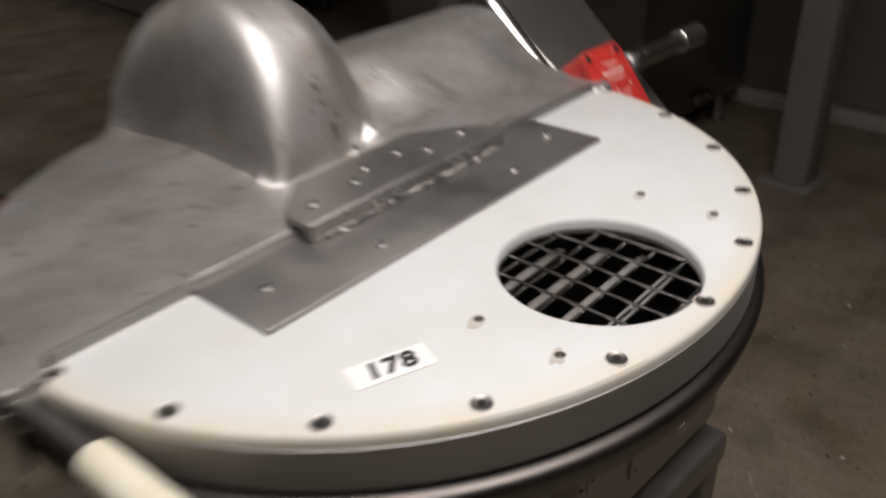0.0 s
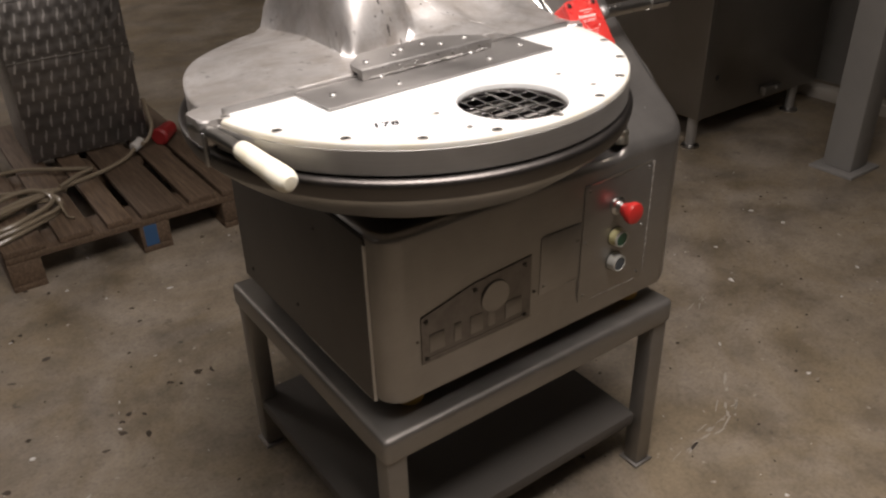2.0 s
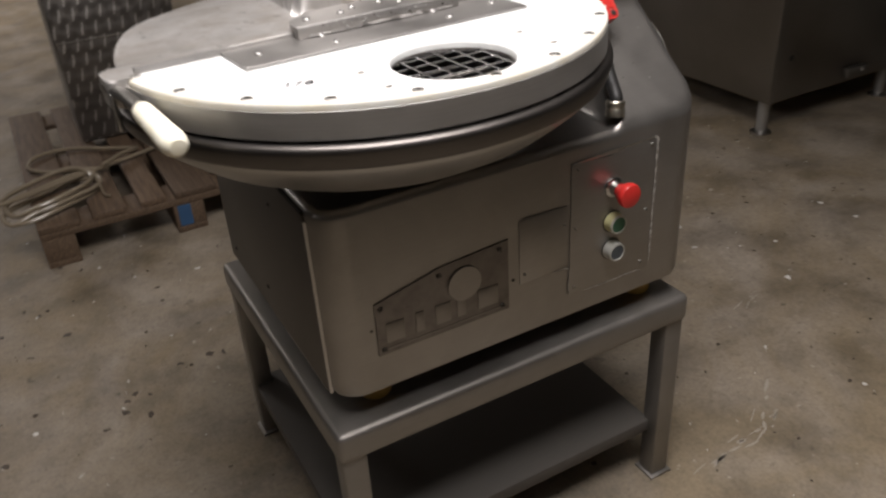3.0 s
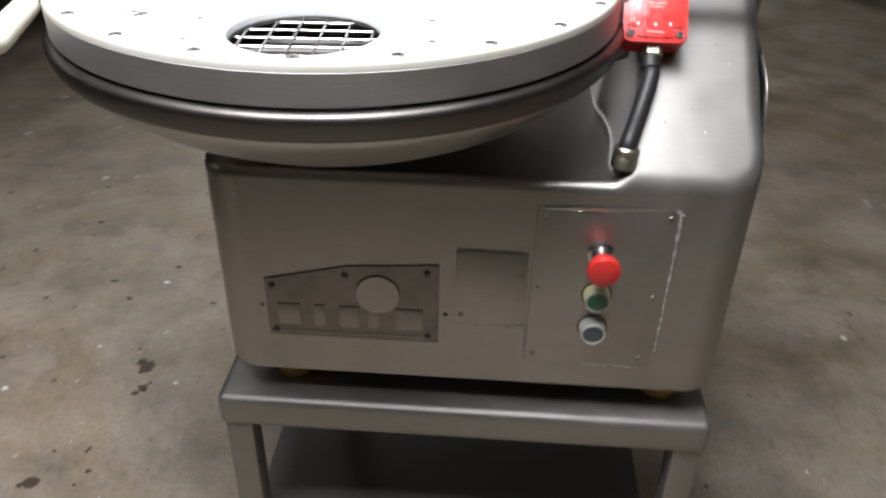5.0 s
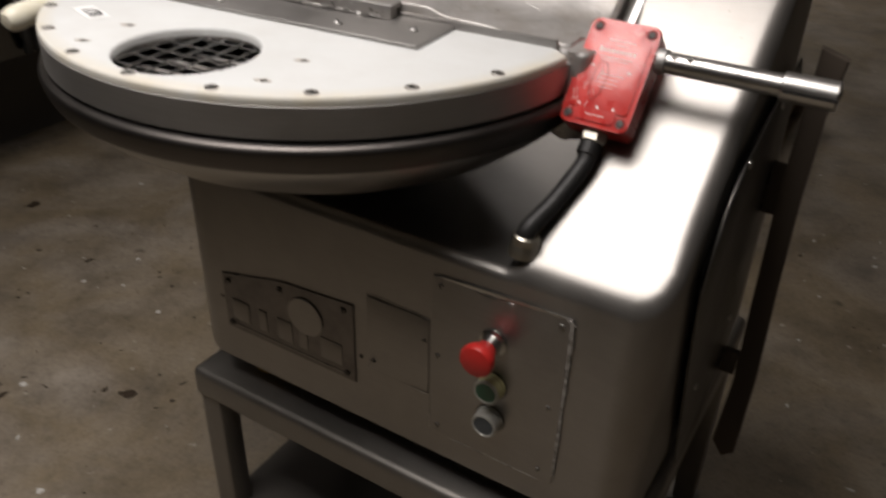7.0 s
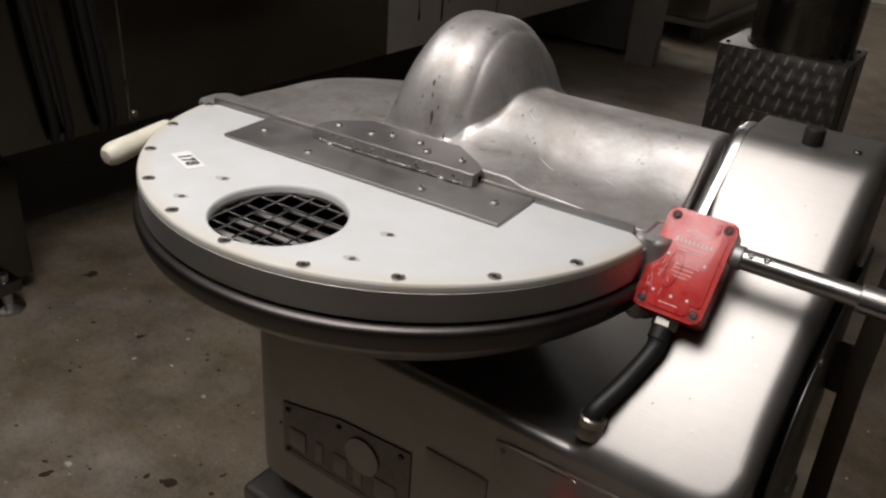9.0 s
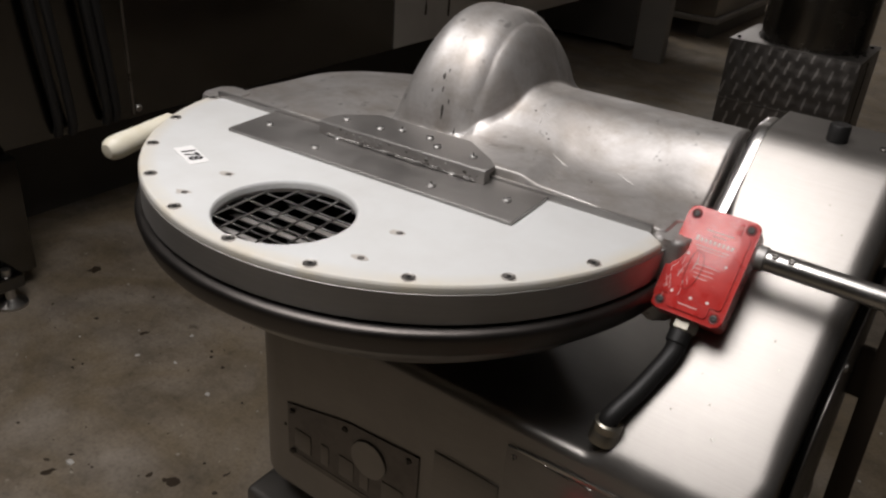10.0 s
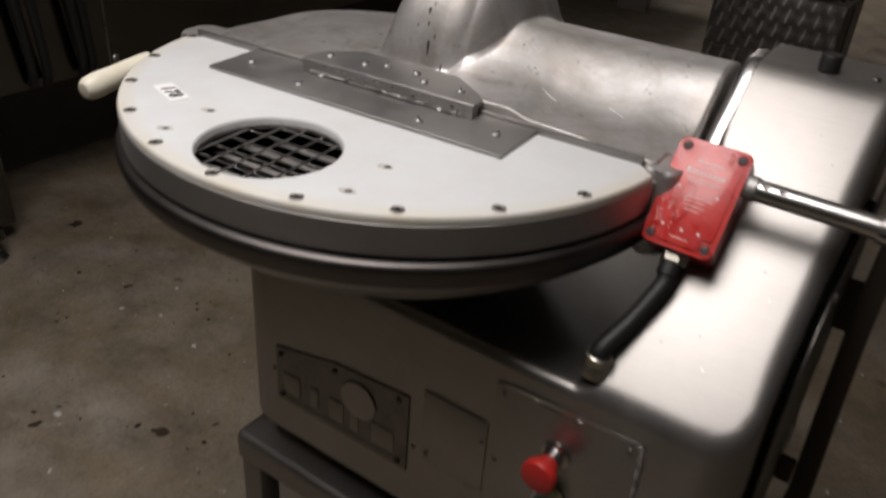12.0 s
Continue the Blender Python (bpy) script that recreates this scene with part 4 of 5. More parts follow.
def body_details():
    left = part("side_panel", box((X0 - 0.0035, 0.040, 0.487), (X0 + 0.002, 0.545, 0.789), 0.0012), STEEL_SIDE, None, "stainless side panel, darkened for shade, with a bright cut edge")
    part("cut_edge", box((X0 - 0.0032, 0.0372, 0.488), (X0 + 0.0015, 0.0405, 0.780)), WORN_EDGE, left, smooth=0)
    part("cut_edge", box((X0 - 0.0032, 0.05, 0.4855), (X0 + 0.0005, 0.3, 0.4874)), STEEL_BRIGHT, left, smooth=0)
    part("joint", box((X0 - 0.0028, 0.044, 0.7892), (X0 + 0.006, 0.54, 0.7935)), GAP, left, smooth=0)
    for y, z in ((0.30, 0.54), (0.50, 0.52), (0.20, 0.74), (0.46, 0.73)):
        screw_head((X0 - 0.0035, y, z), 0.0045, (-1, 0, 0), 0.002, True, SCREW_DARK, left)
    # belt guard on the far side: a pressed sheet, standing off the housing
    prof = [(0.175, 0.47), (0.155, 0.52), (0.113, 0.66), (0.090, 0.75), (0.078, 0.797), (0.120, 0.887), (0.24, 0.935), (0.37, 0.965), (0.395, 0.945), (0.395, 0.50)]
    turn = Matrix(((0, 0, 1, 0), (1, 0, 0, 0), (0, 1, 0, 0), (0, 0, 0, 1)))
    g = part("belt_guard", prism(prof, X1 + 0.0085, X1 + 0.0107, None, 0.0006, turn), STEEL_GUARD, None, "dark stainless belt guard bolted to the side")
    part("guard_lip", sweep(smooth_line([(X1 + 0.0098, y, z) for y, z in prof[4:8]], 8), 0.0008, 8), STEEL_DARK, g)
    part("spacer", prism([(0.19, 0.52), (0.13, 0.72), (0.11, 0.80), (0.19, 0.90), (0.385, 0.93), (0.385, 0.52)], X1 - 0.004, X1 + 0.0083, None, 0, turn), GAP, g, smooth=0)
    # a dark flat bar stands on edge beside the guard, from its top down past the housing
    bar_prof = [(0.688, 0.37), (0.706, 0.345), (0.722, 0.36), (0.723, 0.50), (0.717, 0.64), (0.713, 0.78), (0.714, 0.90), (0.722, 0.975), (0.690, 0.985), (0.686, 0.80), (0.690, 0.62), (0.694, 0.50)]
    flat = Matrix(((1, 0, 0, 0), (0, 0, 1, 0), (0, 1, 0, 0), (0, 0, 0, 1)))
    part("belt_bar", prism(bar_prof, 0.355, 0.368, None, 0.002, flat), RUST, g, "dark flat bar beside the guard")
    for z, h in ((0.80, 0.035), (0.52, 0.02)):
        part("bar_spacer", box((X1 + 0.0105, 0.356, z - h), (X1 + 0.032, 0.367, z + h), 0.002), RUST, g)
    for y, z in ((0.173, 0.907), (0.178, 0.602), (0.30, 0.93), (0.32, 0.62)):
        screw_head((X1 + 0.0107, y, z), 0.005, (1, 0, 0), 0.003, False, STEEL_BRIGHT, g)
    # small dents and specks on the sloping shoulder
    rnd = random.Random(4)
    for x, y in ((0.60, 0.262), (0.622, 0.24), (0.585, 0.215), (0.598, 0.205), (0.606, 0.14), (0.575, 0.075), (0.556, 0.095), (0.62, 0.12), (0.59, 0.052), (0.543, 0.06)):
        n0 = Vector((0, -0.66, 0.75))
        p = Vector((x, y, slope_z(y) + 0.0001))
        part("dent", lathe([(rnd.uniform(0.0006, 0.0013), 0.0002), (0, 0.0005)], 8, None, axis_to(p, p + n0)), SCREW_DARK if rnd.random() < 0.7 else WORN_EDGE, None, smooth=0)
    # flange behind the barrel, black knob and bolts on the level top
    bm, rows = bmesh.new(), []
    for k in range(41):
        y = 0.165 + 0.195 * k / 40
        z = slope_z(y)
        rows.append([bm.verts.new((x, y, z + h)) for x, h in ((0.4895, -0.02), (0.4905, -0.006), (0.4945, -0.0005), (0.5005, 0.0014), (0.507, 0.0014), (0.507, -0.01))])
    for r0, r1 in zip(rows, rows[1:]):
        for k in range(5):
            bm.faces.new((r0[k], r0[k + 1], r1[k + 1], r1[k]))
    bm.faces.new(rows[0])
    bm.faces.new(rows[-1])
    part("folded_edge", bm, STEEL_TOP, None, "bright folded edge of the housing")
    part("top_knob", lathe([(0.0115, 0), (0.0115, 0.017), (0.0102, 0.019), (0, 0.019)], 24, None, pose(0.577, 0.335, HIGH - 0.0005)), BLACK, None, "short black knob")
    for x, y in ((0.625, 0.34),):
        screw_head((x, y, HIGH), 0.005, (0, 0, 1), 0.0028, True, SCREW_DARK, None)
    for x in (0.068, 0.6):
        for y in (0.05, 0.5):
            part("rubber_foot", lathe([(0, 0), (0.024, 0), (0.026, 0.004), (0.024, BOT - STAND_TOP), (0, BOT - STAND_TOP)], 24, None, pose(x, y + 0.012, STAND_TOP)), FOOT_Y, None, "yellowed rubber foot")


def lid_grate():
    """Two layers of welded wire under the round opening."""
    hu, hv, hr = HOLE
    frame_ring = part("grate_ring", lathe([(hr + 0.002, TOP - 0.0145), (hr + 0.008, TOP - 0.0145), (hr + 0.008, TOP - 0.0099), (hr + 0.002, TOP - 0.0099)], 48, None, LID @ pose(hu, hv, 0), True), STEEL_PLATE, None, "wire grate under the lid opening")
    for k in range(-3, 3):
        o = 0.0125 + 0.025 * k
        n = math.sqrt((hr + 0.005) ** 2 - o * o)
        part("wire", rod(LID @ Vector((hu + o, hv - n, TOP - 0.0118)), LID @ Vector((hu + o, hv + n, TOP - 0.0118)), 0.0012, 10), STEEL_TOP, frame_ring)
        part("wire", rod(LID @ Vector((hu - n, hv + o, TOP - 0.0142)), LID @ Vector((hu + n, hv + o, TOP - 0.0142)), 0.0012, 10), STEEL_TOP, frame_ring)
    # second, coarser layer of flat bars further down
    for k in range(-2, 3):
        o = 0.03 * k + 0.006
        n = math.sqrt(max((hr + 0.012) ** 2 - o * o, 0))
        part("flat_bar", box((hu - n, hv + o - 0.0035, TOP - 0.036), (hu + n, hv + o + 0.0035, TOP - 0.034), m=LID), ALU, frame_ring, smooth=0)


def build_cutter():
    t = thing("bowl_cutter", "stainless tabletop bowl cutter with white half lid, on a steel stand", "bowl cutter", (0.32, 0.27, STAND_TOP))
    before = set(bpy.data.objects)
    cutter_body()
    cutter_bowl()
    lid_band()
    lid_board()
    lid_grate()
    cover_marks(cast_cover())
    hinge()
    sticker()
    lid_handle()
    pivot_and_switch()
    front_panel()
    name_plate()
    body_details()
    adopt(t, before)


def build_stand():
    t = thing("machine_stand", "welded stainless stand with a lower shelf, standing on concrete", "stand", (0.31, 0.27, 0))
    before = set(bpy.data.objects)
    x0, x1, y0, y1 = -0.031, 0.666, -0.014, 0.605
    part("top_plate", box((x0, y0, 0.386), (x1, y1, STAND_TOP), 0.012, 4), STEEL_STAND, None, "stainless top with rolled edges")
    for x in (x0 + 0.006, x1 - 0.046):
        for y in (y0 + 0.006, y1 - 0.046):
            leg = part("leg", box((x, y, 0.006), (x + 0.04, y + 0.04, 0.4), 0.004), STEEL_STAND, None)
            part("foot_plate", box((x - 0.006, y - 0.006, 0), (x + 0.046, y + 0.046, 0.006), 0.001), STEEL_STAND, leg)
    part("shelf", box((x0 + 0.010, y0 + 0.030, 0.110), (x1 - 0.040, y1 - 0.012, 0.140), 0.004), STEEL_SHELF, None, "dull lower shelf, darkened for the shade under the machine")
    adopt(t, before)


build_stand()
build_cutter()
switch_box()
# ---- things in the workshop ----
def build_pallet():
    t = thing("pallet", "weathered wooden pallet on concrete, one block painted blue", "pallet", (0.03, 2.26, 0))
    before = set(bpy.data.objects)
    y0, y1 = 1.665, 2.865
    xs = ((-0.37, -0.27), (0.04, 0.14), (0.33, 0.43))
    for x0, x1 in xs:
        for yy in (y0, 2.19, y1 - 0.145):
            b = part("block", box((x0, yy, 0.022), (x1, yy + 0.145, 0.1), 0.004), WOOD)
            if x0 == 0.04 and yy == y0:
                part("paint", box((x0 + 0.012, yy - 0.001, 0.024), (x1 - 0.045, yy + 0.001, 0.099)), BLUE_PAINT, b, "blue paint patch", 0)
        part("skid", box((x0, y0, 0), (x1, y1, 0.0218), 0.003), WOOD)
    for yy in (y0, 2.19, y1 - 0.145):
        part("cross_board", box((-0.37, yy, 0.1002), (0.43, yy + 0.145, 0.122), 0.003), WOOD)
    for x0, x1, back in ((-0.37, -0.245, 0), (-0.205, -0.10, 0.004), (-0.055, 0.025, 0.006), (0.055, 0.195, 0.002), (0.222, 0.322, 0.012), (0.338, 0.43, 0)):
        part("deck_board", box((x0, y0 + back, 0.1222), (x1, y1 - back, 0.144), 0.004), WOOD)
    adopt(t, before)


def build_cabinet():
    t = thing("steel_cabinet", "engine-turned stainless machine base standing on a wooden pallet", "machine base", (0.08, 2.54, 0.144))
    before = set(bpy.data.objects)
    x0, x1, y0, y1, z1 = -0.134, 0.301, 2.33, 2.66, 0.74
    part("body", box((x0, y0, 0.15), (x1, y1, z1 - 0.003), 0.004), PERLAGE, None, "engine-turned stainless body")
    part("plinth", box((x0 + 0.02, y0 + 0.02, 0.144), (x1 - 0.02, y1 - 0.02, 0.1498)), GAP, None, smooth=0)
    part("top_sheet", box((x0 - 0.003, y0 - 0.004, z1 - 0.0028), (x1 + 0.003, y1 + 0.004, z1 + 0.001), 0.001), STEEL_PLATE, None, "dull stainless top sheet")
    part("drum", lathe([(0.180, z1 + 0.0012), (0.180, z1 + 0.62), (0.172, z1 + 0.63), (0, z1 + 0.63)], 56, None, pose(0.100, 2.52, 0)), STEEL_DRUM, None, "dark stainless drum")
    part("drum_flange", lathe([(0.1802, z1 + 0.0012), (0.186, z1 + 0.0012), (0.186, z1 + 0.006), (0.1802, z1 + 0.006)], 56, None, pose(0.100, 2.52, 0), True), STEEL_DRUM, None)
    for x, y in ((x1 - 0.03, 2.40), (x1 - 0.015, 2.45), (x0 + 0.02, 2.36), (x1 - 0.02, 2.6)):
        part("bolt", lathe([(0.007, 0), (0.007, 0.005), (0.005, 0.007), (0, 0.007)], 6, None, pose(x, y, z1 + 0.001)), GAP, None)
    part("latch", box((x1 + 0.0002, 2.35, 0.45), (x1 + 0.016, 2.41, 0.49), 0.004), STEEL_BRIGHT, None, "small bright latch")
    part("panel_lip", box((x0 - 0.004, y0 - 0.005, 0.525), (x1 + 0.0005, y0 - 0.0002, 0.530), 0.001), STEEL_DARK, None, "folded lip between the upper and lower panel")
    part("side_seam", box((x1 + 0.0002, 2.46, 0.2), (x1 + 0.003, 2.465, 0.72)), GAP, None, smooth=0)
    adopt(t, before)


def loop_points(cx, cy, rx, ry, turn, a0, a1, z, n=14, wob=0.006):
    c, s = math.cos(radians(turn)), math.sin(radians(turn))
    out = []
    for k in range(n + 1):
        a = radians(a0 + (a1 - a0) * k / n)
        u, v = rx * math.cos(a), ry * math.sin(a)
        out.append((cx + u * c - v * s, cy + u * s + v * c, z + wob * math.sin(3 * a)))
    return out


def build_hose():
    t = thing("power_cable", "coiled grey cable with a red plug, lying on the pallet", "cable", (-0.2, 1.9, 0.144))
    before = set(bpy.data.objects)
    z = 0.158
    pts = loop_points(-0.30, 1.83, 0.17, 0.085, 30, 200, 560, z)
    pts += loop_points(-0.29, 1.845, 0.16, 0.095, 26, 200, 560, z + 0.016)[1:]
    pts += loop_points(-0.30, 1.86, 0.15, 0.105, 34, 200, 520, z + 0.032)[1:]
    pts += [(-0.16, 1.95, z + 0.02), (-0.07, 2.02, z + 0.006), (0.06, 2.08, z), (0.16, 2.15, z), (0.21, 2.2, z + 0.01)]
    part("cable", sweep(smooth_line(pts, 6), 0.008, 8), HOSE, None, "grey rubber cable")
    pts = [(-0.10, 1.99, z + 0.004), (-0.20, 2.05, z), (-0.30, 2.10, z), (-0.345, 2.18, z), (-0.31, 2.27, z), (-0.2, 2.28, z), (-0.08, 2.2, z), (0.0, 2.145, z), (0.02, 2.11, z + 0.006), (-0.04, 2.05, z + 0.02), (-0.12, 1.97, z + 0.024)]
    part("cable", sweep(smooth_line(pts, 7), 0.0075, 8), HOSE, None, "grey rubber cable")
    pts = [(0.215, 2.205, z + 0.012), (0.26, 2.2, z + 0.03), (0.30, 2.25, z + 0.06), (0.315, 2.33, z + 0.10), (0.318, 2.36, z + 0.14)]
    part("cable", sweep(smooth_line(pts, 7), 0.0075, 8), HOSE, None, "grey rubber cable")
    part("coupler", rod((0.20, 2.195, z + 0.012), (0.245, 2.225, z + 0.022), 0.019, 18, bevel=0.004), PLUG_WHITE, None, "pale plastic coupler")
    part("plug", rod((0.31, 2.22, z + 0.02), (0.39, 2.30, z + 0.022), 0.036, 22, bevel=0.008, r1=0.028), RED_PLUG, None, "dark red plug")
    pts = [(-0.16, 1.93, z + 0.03), (-0.15, 1.85, z + 0.02), (-0.145, 1.79, z - 0.004), (-0.13, 1.765, z - 0.006)]
    part("tie", sweep(smooth_line(pts, 6), 0.004, 6), HOSE, None)
    adopt(t, before)


def build_long_machine():
    """Long stainless machine whose body hangs over a dark recess, on adjustable feet."""
    t = thing("long_machine", "long dull stainless machine raised on feet, with hanging black hoses", "machine", (-2.0, 1.8, 0))
    before = set(bpy.data.objects)
    xf = -1.55
    part("body", box((-2.7, -1.4, 0.425), (xf, 4.35, 2.0), 0.008), STEEL_LONG, None, "dull stainless body")
    # paler panel laid on to paint the reflection on the body's far part
    part("end_panel", box((xf - 0.001, 2.2, 0.43), (xf + 0.003, 4.34, 1.99), 0.0005), STEEL_SHEEN, None, "satin stainless panel, paler for a painted reflection, with rust runs")
    part("pedestal", box((-2.5, -1.4, 0.06), (-1.5, 0.445, 0.4235), 0.006), STEEL_LONG, None, "stainless pedestal box")
    for x, y in ((-1.455, 0.33), (-1.62, -0.9)):
        f = part("foot", lathe([(0, 0), (0.045, 0), (0.045, 0.008), (0.02, 0.02), (0.014, 0.024), (0.014, 0.12), (0, 0.12)], 24, None, pose(x if x > -1.5 else -1.6, y, 0)), STEEL_BRIGHT, None, "bright adjustable foot")
    part("foot_bracket", box((-1.52, 0.29, 0.06), (-1.43, 0.37, 0.10), 0.004), STEEL_LONG, None)
    # a solid dark block stands in for the shade under the body
    part("recess", box((-2.6, 0.446, 0.0), (-1.95, 4.3, 0.4245)), UNDER_SHADE, None, "dark block for the shade under the body", 0)
    for y, x in ((0.56, 0.03), (0.60, 0.04), (0.72, 0.035), (0.755, 0.03)):
        pts = smooth_line([(xf + x, y - 0.05, 1.6), (xf + x, y - 0.02, 1.1), (xf + x + 0.01, y + 0.01, 0.75), (xf + x, y + 0.035, 0.5), (xf + x - 0.02, y + 0.04, 0.44)], 6)
        part("hose", sweep(pts, 0.014, 10), BLACK, None, "black hose")
    part("seam_strip", box((xf + 0.0003, 0.866, 0.44), (xf + 0.004, 0.872, 1.6)), STEEL_BRIGHT, None, smooth=0)
    screw_head((xf, 0.89, 0.455), 0.012, (1, 0, 0), 0.006, False, STEEL_BRIGHT, None)
    for y, z0, z1, w in ((2.42, 0.55, 0.80, 0.008), (2.60, 0.52, 0.86, 0.012), (2.66, 0.6, 0.75, 0.006), (3.1, 0.45, 0.7, 0.008)):
        out = [(y + random.uniform(-0.4, 0.4) * w + s * w * (0.4 + 0.6 * random.random()), z0 + (z1 - z0) * k / 8) for s, rng in ((1, range(9)), (-1, range(8, -1, -1))) for k in rng]
        turn = Matrix(((0, 0, 1, 0), (1, 0, 0, 0), (0, 1, 0, 0), (0, 0, 0, 1)))
        part("rust_run", prism(out, xf + 0.0033, xf + 0.0042, None, 0, turn), RUST, None, "dark rust run", 0)
    adopt(t, before)


def build_square_machine():
    t = thing("cabinet_machine", "dark stainless cabinet machine on round legs", "machine", (2.6, 1.75, 0))
    before = set(bpy.data.objects)
    x0, x1, y0, y1, z0, z1 = 2.16, 3.0, 1.09, 2.4, 0.135, 1.7
    part("body", box((x0, y0, z0), (x1, y1, z1), 0.006), STEEL_FAR, None, "dull stainless body")
    part("edge_fold", box((x0 - 0.002, y0 - 0.003, z0 - 0.002), (x0 + 0.02, y0 + 0.006, z1), 0.002), STEEL_DARK, None)
    for x, y in ((x0 + 0.04, y0 + 0.05), (x1 - 0.10, y0 + 0.05), (x0 + 0.04, y1 - 0.05), (x1 - 0.10, y1 - 0.05)):
        leg = part("leg", rod((x, y, 0.012), (x, y, z0 + 0.02), 0.021, 20), STEEL_BAND, None, "round steel leg")
        part("foot", lathe([(0, 0), (0.04, 0), (0.04, 0.006), (0.024, 0.014), (0, 0.014)], 24, None, pose(x, y, 0)), STEEL_BRIGHT, leg)
    part("hole", lathe([(0.012, 0), (0, 0.001)], 16, None, axis_to((x0 + 0.09, y0 - 0.0006, 0.30), (x0 + 0.09, y0 - 1, 0.30))), GAP, None, smooth=0)
    part("bracket", box((x0 + 0.40, y0 - 0.03, 0.16), (x0 + 0.52, y0 - 0.0005, 0.20), 0.006), STEEL_DARK, None)
    screw_head((x0 + 0.48, y0 - 0.03, 0.185), 0.009, (0, -1, 0), 0.006, False, STEEL_BRIGHT, None)
    adopt(t, before)


def build_post():
    t = thing("steel_post", "grey square steel post standing on a foot plate", "post", (2.5, 0.62, 0))
    before = set(bpy.data.objects)
    part("shaft", box((2.44, 0.56, 0.012), (2.56, 0.68, CEIL), 0.008), PAINT_POST, None)
    part("foot_plate", box((2.40, 0.53, 0), (2.60, 0.71, 0.012), 0.002), PAINT_POST, None)
    adopt(t, before)


def build_table():
    t = thing("work_table", "pale painted table on square legs, far back in the workshop", "table", (-1.7, 5.0, 0))
    before = set(bpy.data.objects)
    for x, y in ((-1.30, 4.62), (-1.56, 5.28), (-2.4, 4.62), (-2.4, 5.28)):
        part("leg", box((x - 0.10, y - 0.04, 0), (x + 0.10, y + 0.04, 0.82), 0.006), PAINT_FAR, None)
    part("top", box((-2.5, 4.5, 0.8202), (-1.12, 5.4, 0.87), 0.006), PAINT_FAR, None)
    adopt(t, before)
    # added dark box, fills the dark space under the table
    t = thing("dark_cabinet", "dark box that fills the space under the work table", "cabinet", (-1.9, 5.0, 0))
    before = set(bpy.data.objects)
    part("body", box((-2.28, 4.72, 0.04), (-1.47, 5.2, 0.80), 0.006), DARK_FILL, None)
    for x in (-2.22, -1.53):
        part("runner", box((x - 0.03, 4.75, 0), (x + 0.03, 5.17, 0.0398), 0.004), RUST, None)
    adopt(t, before)
    t = thing("wooden_skid", "low timber skid carrying a dark box on the workshop floor", "skid", (-1.7, 6.3, 0))
    before = set(bpy.data.objects)
    # runners are coloured dark to pass for the shade beneath the box
    for x in (-2.15, -1.33):
        part("runner", box((x, 5.6, 0), (x + 0.1, 7.0, 0.12), 0.005), DARK_FILL)
    part("deck", box((-2.2, 5.55, 0.1205), (-1.18, 7.05, 0.16), 0.005), PAINT_FAR, None, "pale bottom rail")
    part("box", box((-2.17, 5.57, 0.1605), (-1.21, 7.0, 0.9), 0.01), STEEL_FAR)
    adopt(t, before)


def build_dark_rack():
    t = thing("dark_machine", "dark stainless machine standing at the back of the workshop", "machine", (2.6, 4.9, 0))
    before = set(bpy.data.objects)
    part("body", box((1.95, 4.0, 0.16), (3.2, 6.2, 1.6), 0.01), STEEL_FAR, None)
    for x in (2.05, 3.1):
        for y in (4.1, 6.1):
            part("leg", rod((x, y, 0), (x, y, 0.17), 0.03, 16), STEEL_DARK, None)
    adopt(t, before)


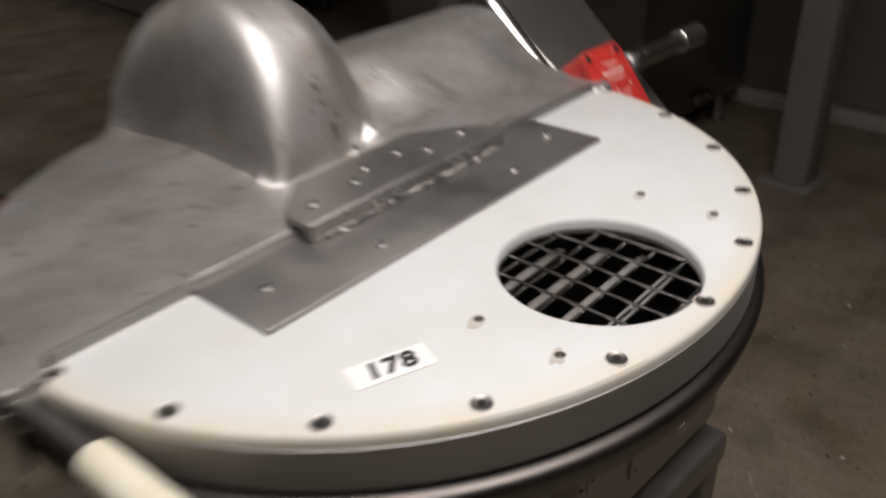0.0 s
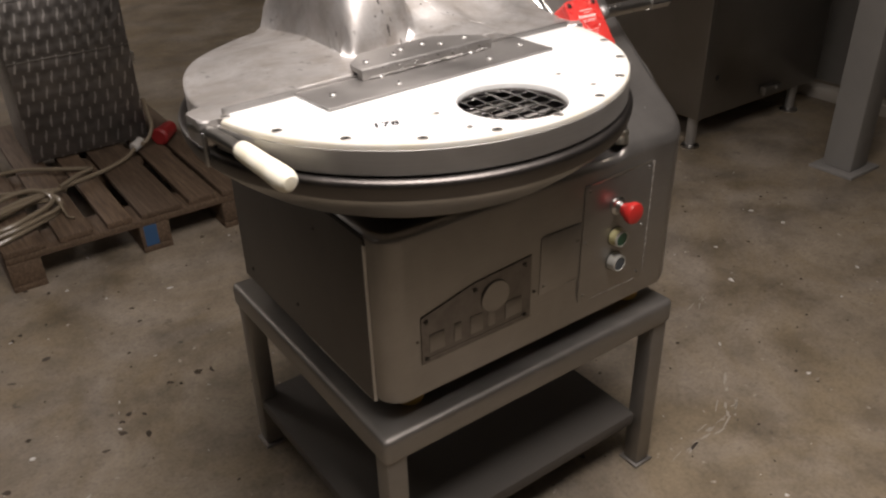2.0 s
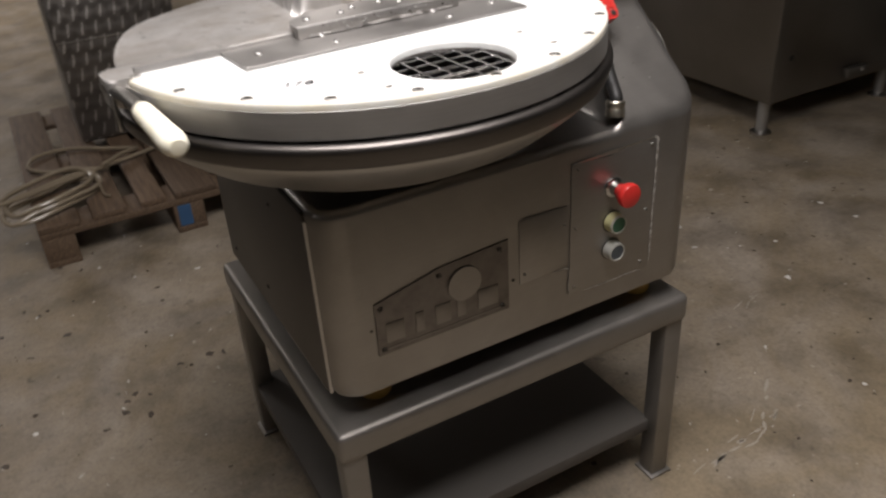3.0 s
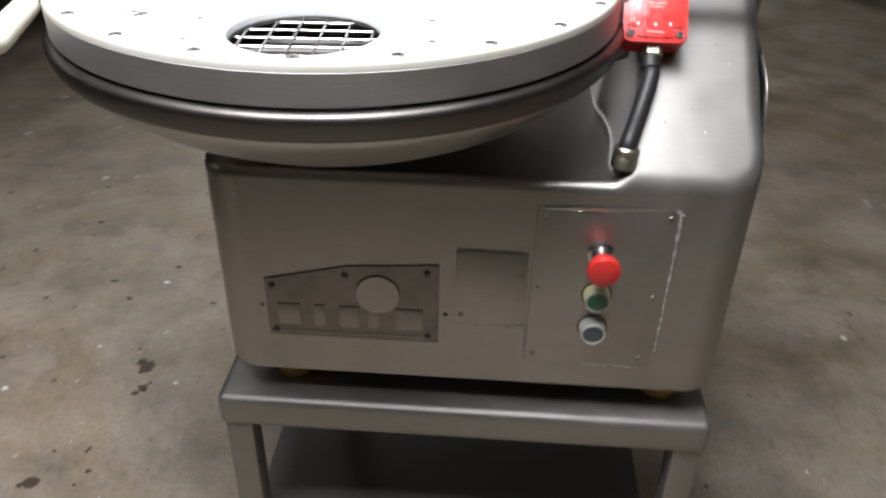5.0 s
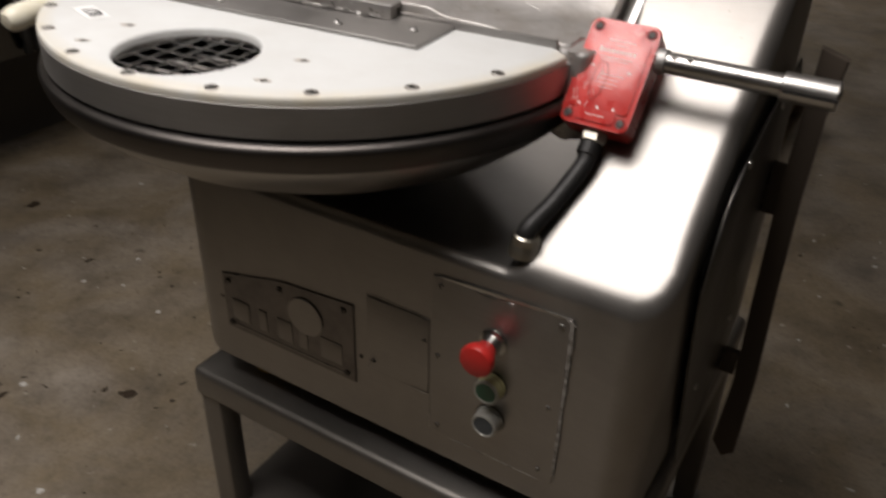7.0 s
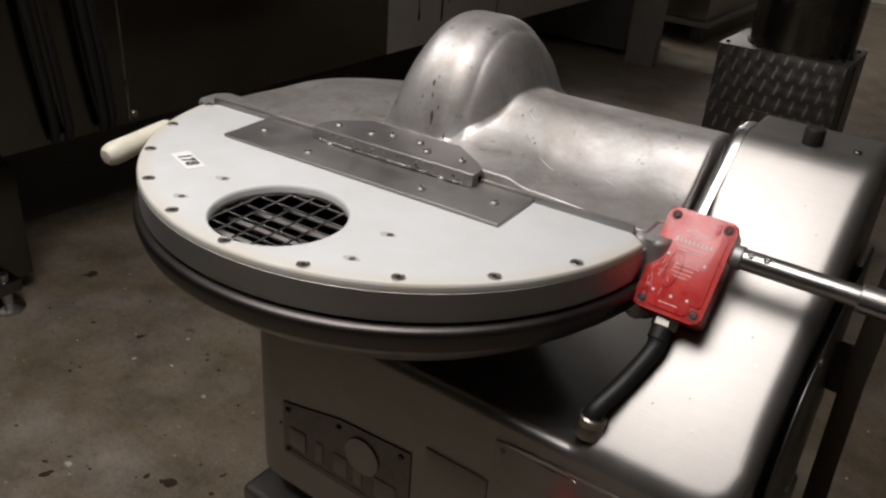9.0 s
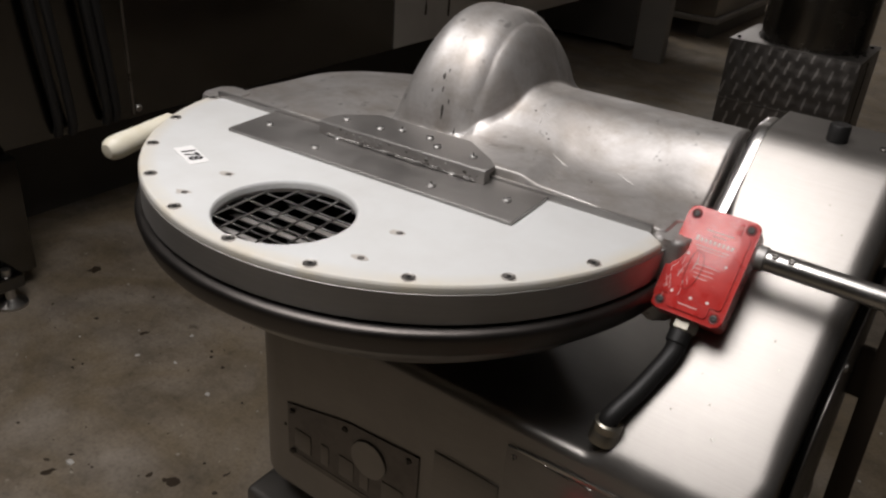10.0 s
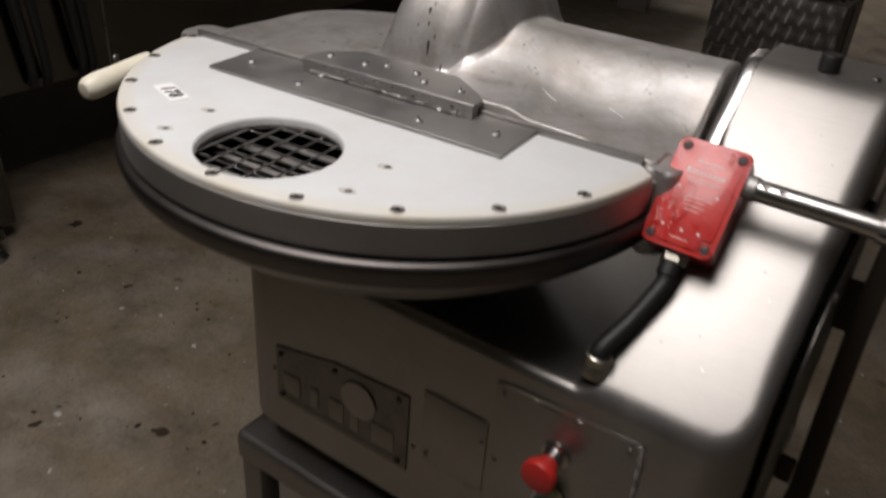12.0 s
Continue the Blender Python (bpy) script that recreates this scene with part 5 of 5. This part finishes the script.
def floor_marks():
    """Chips, grit and dark grease on the concrete."""
    rnd = random.Random(5)

    def blobs(name, n, lo, hi, r0, r1, h, material, label, spots=(), edge=0.35):
        bm = bmesh.new()
        todo = list(spots) + [(rnd.uniform(lo[0], hi[0]), rnd.uniform(lo[1], hi[1]), r0 + (r1 - r0) * rnd.random() ** 3) for _ in range(n)]
        for x, y, r in todo:
            k = rnd.randint(6, 9)
            a0, sq, tw = rnd.random() * 6.3, rnd.uniform(0.35, 1.0), rnd.random() * 3.14
            ring = []
            for j in range(k):
                a = a0 + 2 * math.pi * j / k
                q = r * rnd.uniform(1 - edge, 1 + edge)
                u, v = q * math.cos(a), q * sq * math.sin(a)
                ring.append((x + u * math.cos(tw) - v * math.sin(tw), y + u * math.sin(tw) + v * math.cos(tw)))
            lo_v = [bm.verts.new((px, py, 0.0002)) for px, py in ring]
            hi_v = [bm.verts.new((x + (px - x) * 0.85, y + (py - y) * 0.85, 0.0004 + h * rnd.uniform(0.5, 1))) for px, py in ring]
            bm.faces.new(hi_v)
            for j in range(k):
                i = (j + 1) % k
                bm.faces.new((lo_v[j], lo_v[i], hi_v[i], hi_v[j]))
        tagged(part(name, bm, material, None, "", 0), label, "floor debris", kind="stuff")

    blobs("paint_chips", 300, (-1.4, -0.6), (2.2, 2.6), 0.0015, 0.009, 0.002, CHIP, "small pale chips scattered on the concrete floor")
    blobs("grit", 500, (-1.4, -0.6), (2.2, 2.6), 0.002, 0.008, 0.002, GRIT, "dark grit scattered on the concrete floor")
    spots = [(-0.42, 0.53, 0.020), (-0.435, 0.545, 0.012), (-0.40, 0.46, 0.015), (-0.415, 0.44, 0.012), (-0.39, 0.475, 0.008), (-0.02, 0.93, 0.014), (-0.05, 0.94, 0.011), (-0.13, 0.94, 0.008)]
    spots += [(-0.26, 0.88, 0.010), (-0.28, 0.86, 0.007), (-0.29, 0.82, 0.014), (-0.34, 0.78, 0.010), (-0.37, 1.25, 0.011), (-0.47, 1.19, 0.012), (-0.1, 1.36, 0.008), (-0.63, 0.85, 0.012), (-0.24, 0.78, 0.012)]
    spots += [(-0.56, 0.78, 0.014), (-1.46, 0.6, 0.02), (-0.82, 0.54, 0.006), (-0.76, 0.53, 0.007), (-1.05, 0.49, 0.012), (-0.79, 0.04, 0.011), (-0.75, 0.02, 0.014), (-0.51, 0.18, 0.016), (-0.53, 0.17, 0.01), (-0.44, 0.27, 0.009), (-0.57, 0.16, 0.008)]
    blobs("grease_spots", 34, (-1.3, -0.4), (-0.1, 1.6), 0.003, 0.009, 0.0004, GRIME, "dark greasy spots on the concrete floor", spots, 0.55)
    chips = [(-0.94, 0.57, 0.006), (-0.87, 0.46, 0.007), (0.03, 1.4, 0.010), (-0.7, 0.43, 0.007), (-0.74, 0.07, 0.01), (1.15, 0.17, 0.008), (1.45, 0.36, 0.012), (1.36, 0.63, 0.008), (1.23, 0.78, 0.008), (2.99, 1.4, 0.012), (-0.60, -0.04, 0.007)]
    blobs("flakes", 0, (0, 0), (0, 0), 0, 0, 0.003, CHIP, "pale flakes lying on the concrete floor", chips)
    # pale scratches
    bm = bmesh.new()
    for x0, y0, x1, y1, w in ((1.38, 1.275, 1.9, 1.245, 0.006), (0.70, -0.05, 0.98, -0.02, 0.012), (0.92, -0.03, 1.05, 0.06, 0.016), (1.2, 0.30, 1.32, 0.36, 0.01), (1.05, 0.9, 1.45, 0.97, 0.005)):
        side = Vector((y0 - y1, x1 - x0)).normalized()
        span = Vector((x1 - x0, y1 - y0))
        for _ in range(int(span.length / (0.006 if w < 0.0065 else 0.018))):
            c = Vector((x0, y0)) + span * rnd.random() + side * rnd.gauss(0, 0.9) * w
            n0, q = rnd.uniform(0.004, 0.03), w * rnd.uniform(0.06, 0.3)
            d = (span.normalized() + side * rnd.uniform(-0.25, 0.25)).normalized()
            e = Vector((-d.y, d.x))
            ring = [c + d * n0 * math.cos(a) + e * q * math.sin(a) * rnd.uniform(0.5, 1.2) for a in (0, 0.7, 1.5, 2.3, 3.1, 3.9, 4.7, 5.5)]
            bm.faces.new([bm.verts.new((p.x, p.y, 0.0006)) for p in ring])
    tagged(part("scratches", bm, SCUFF, None, "", 0), "pale scuffs scratched into the concrete floor", "floor debris", kind="stuff")


build_pallet()
build_cabinet()
build_hose()
build_long_machine()
build_square_machine()
build_post()
build_table()
build_dark_rack()
floor_marks()
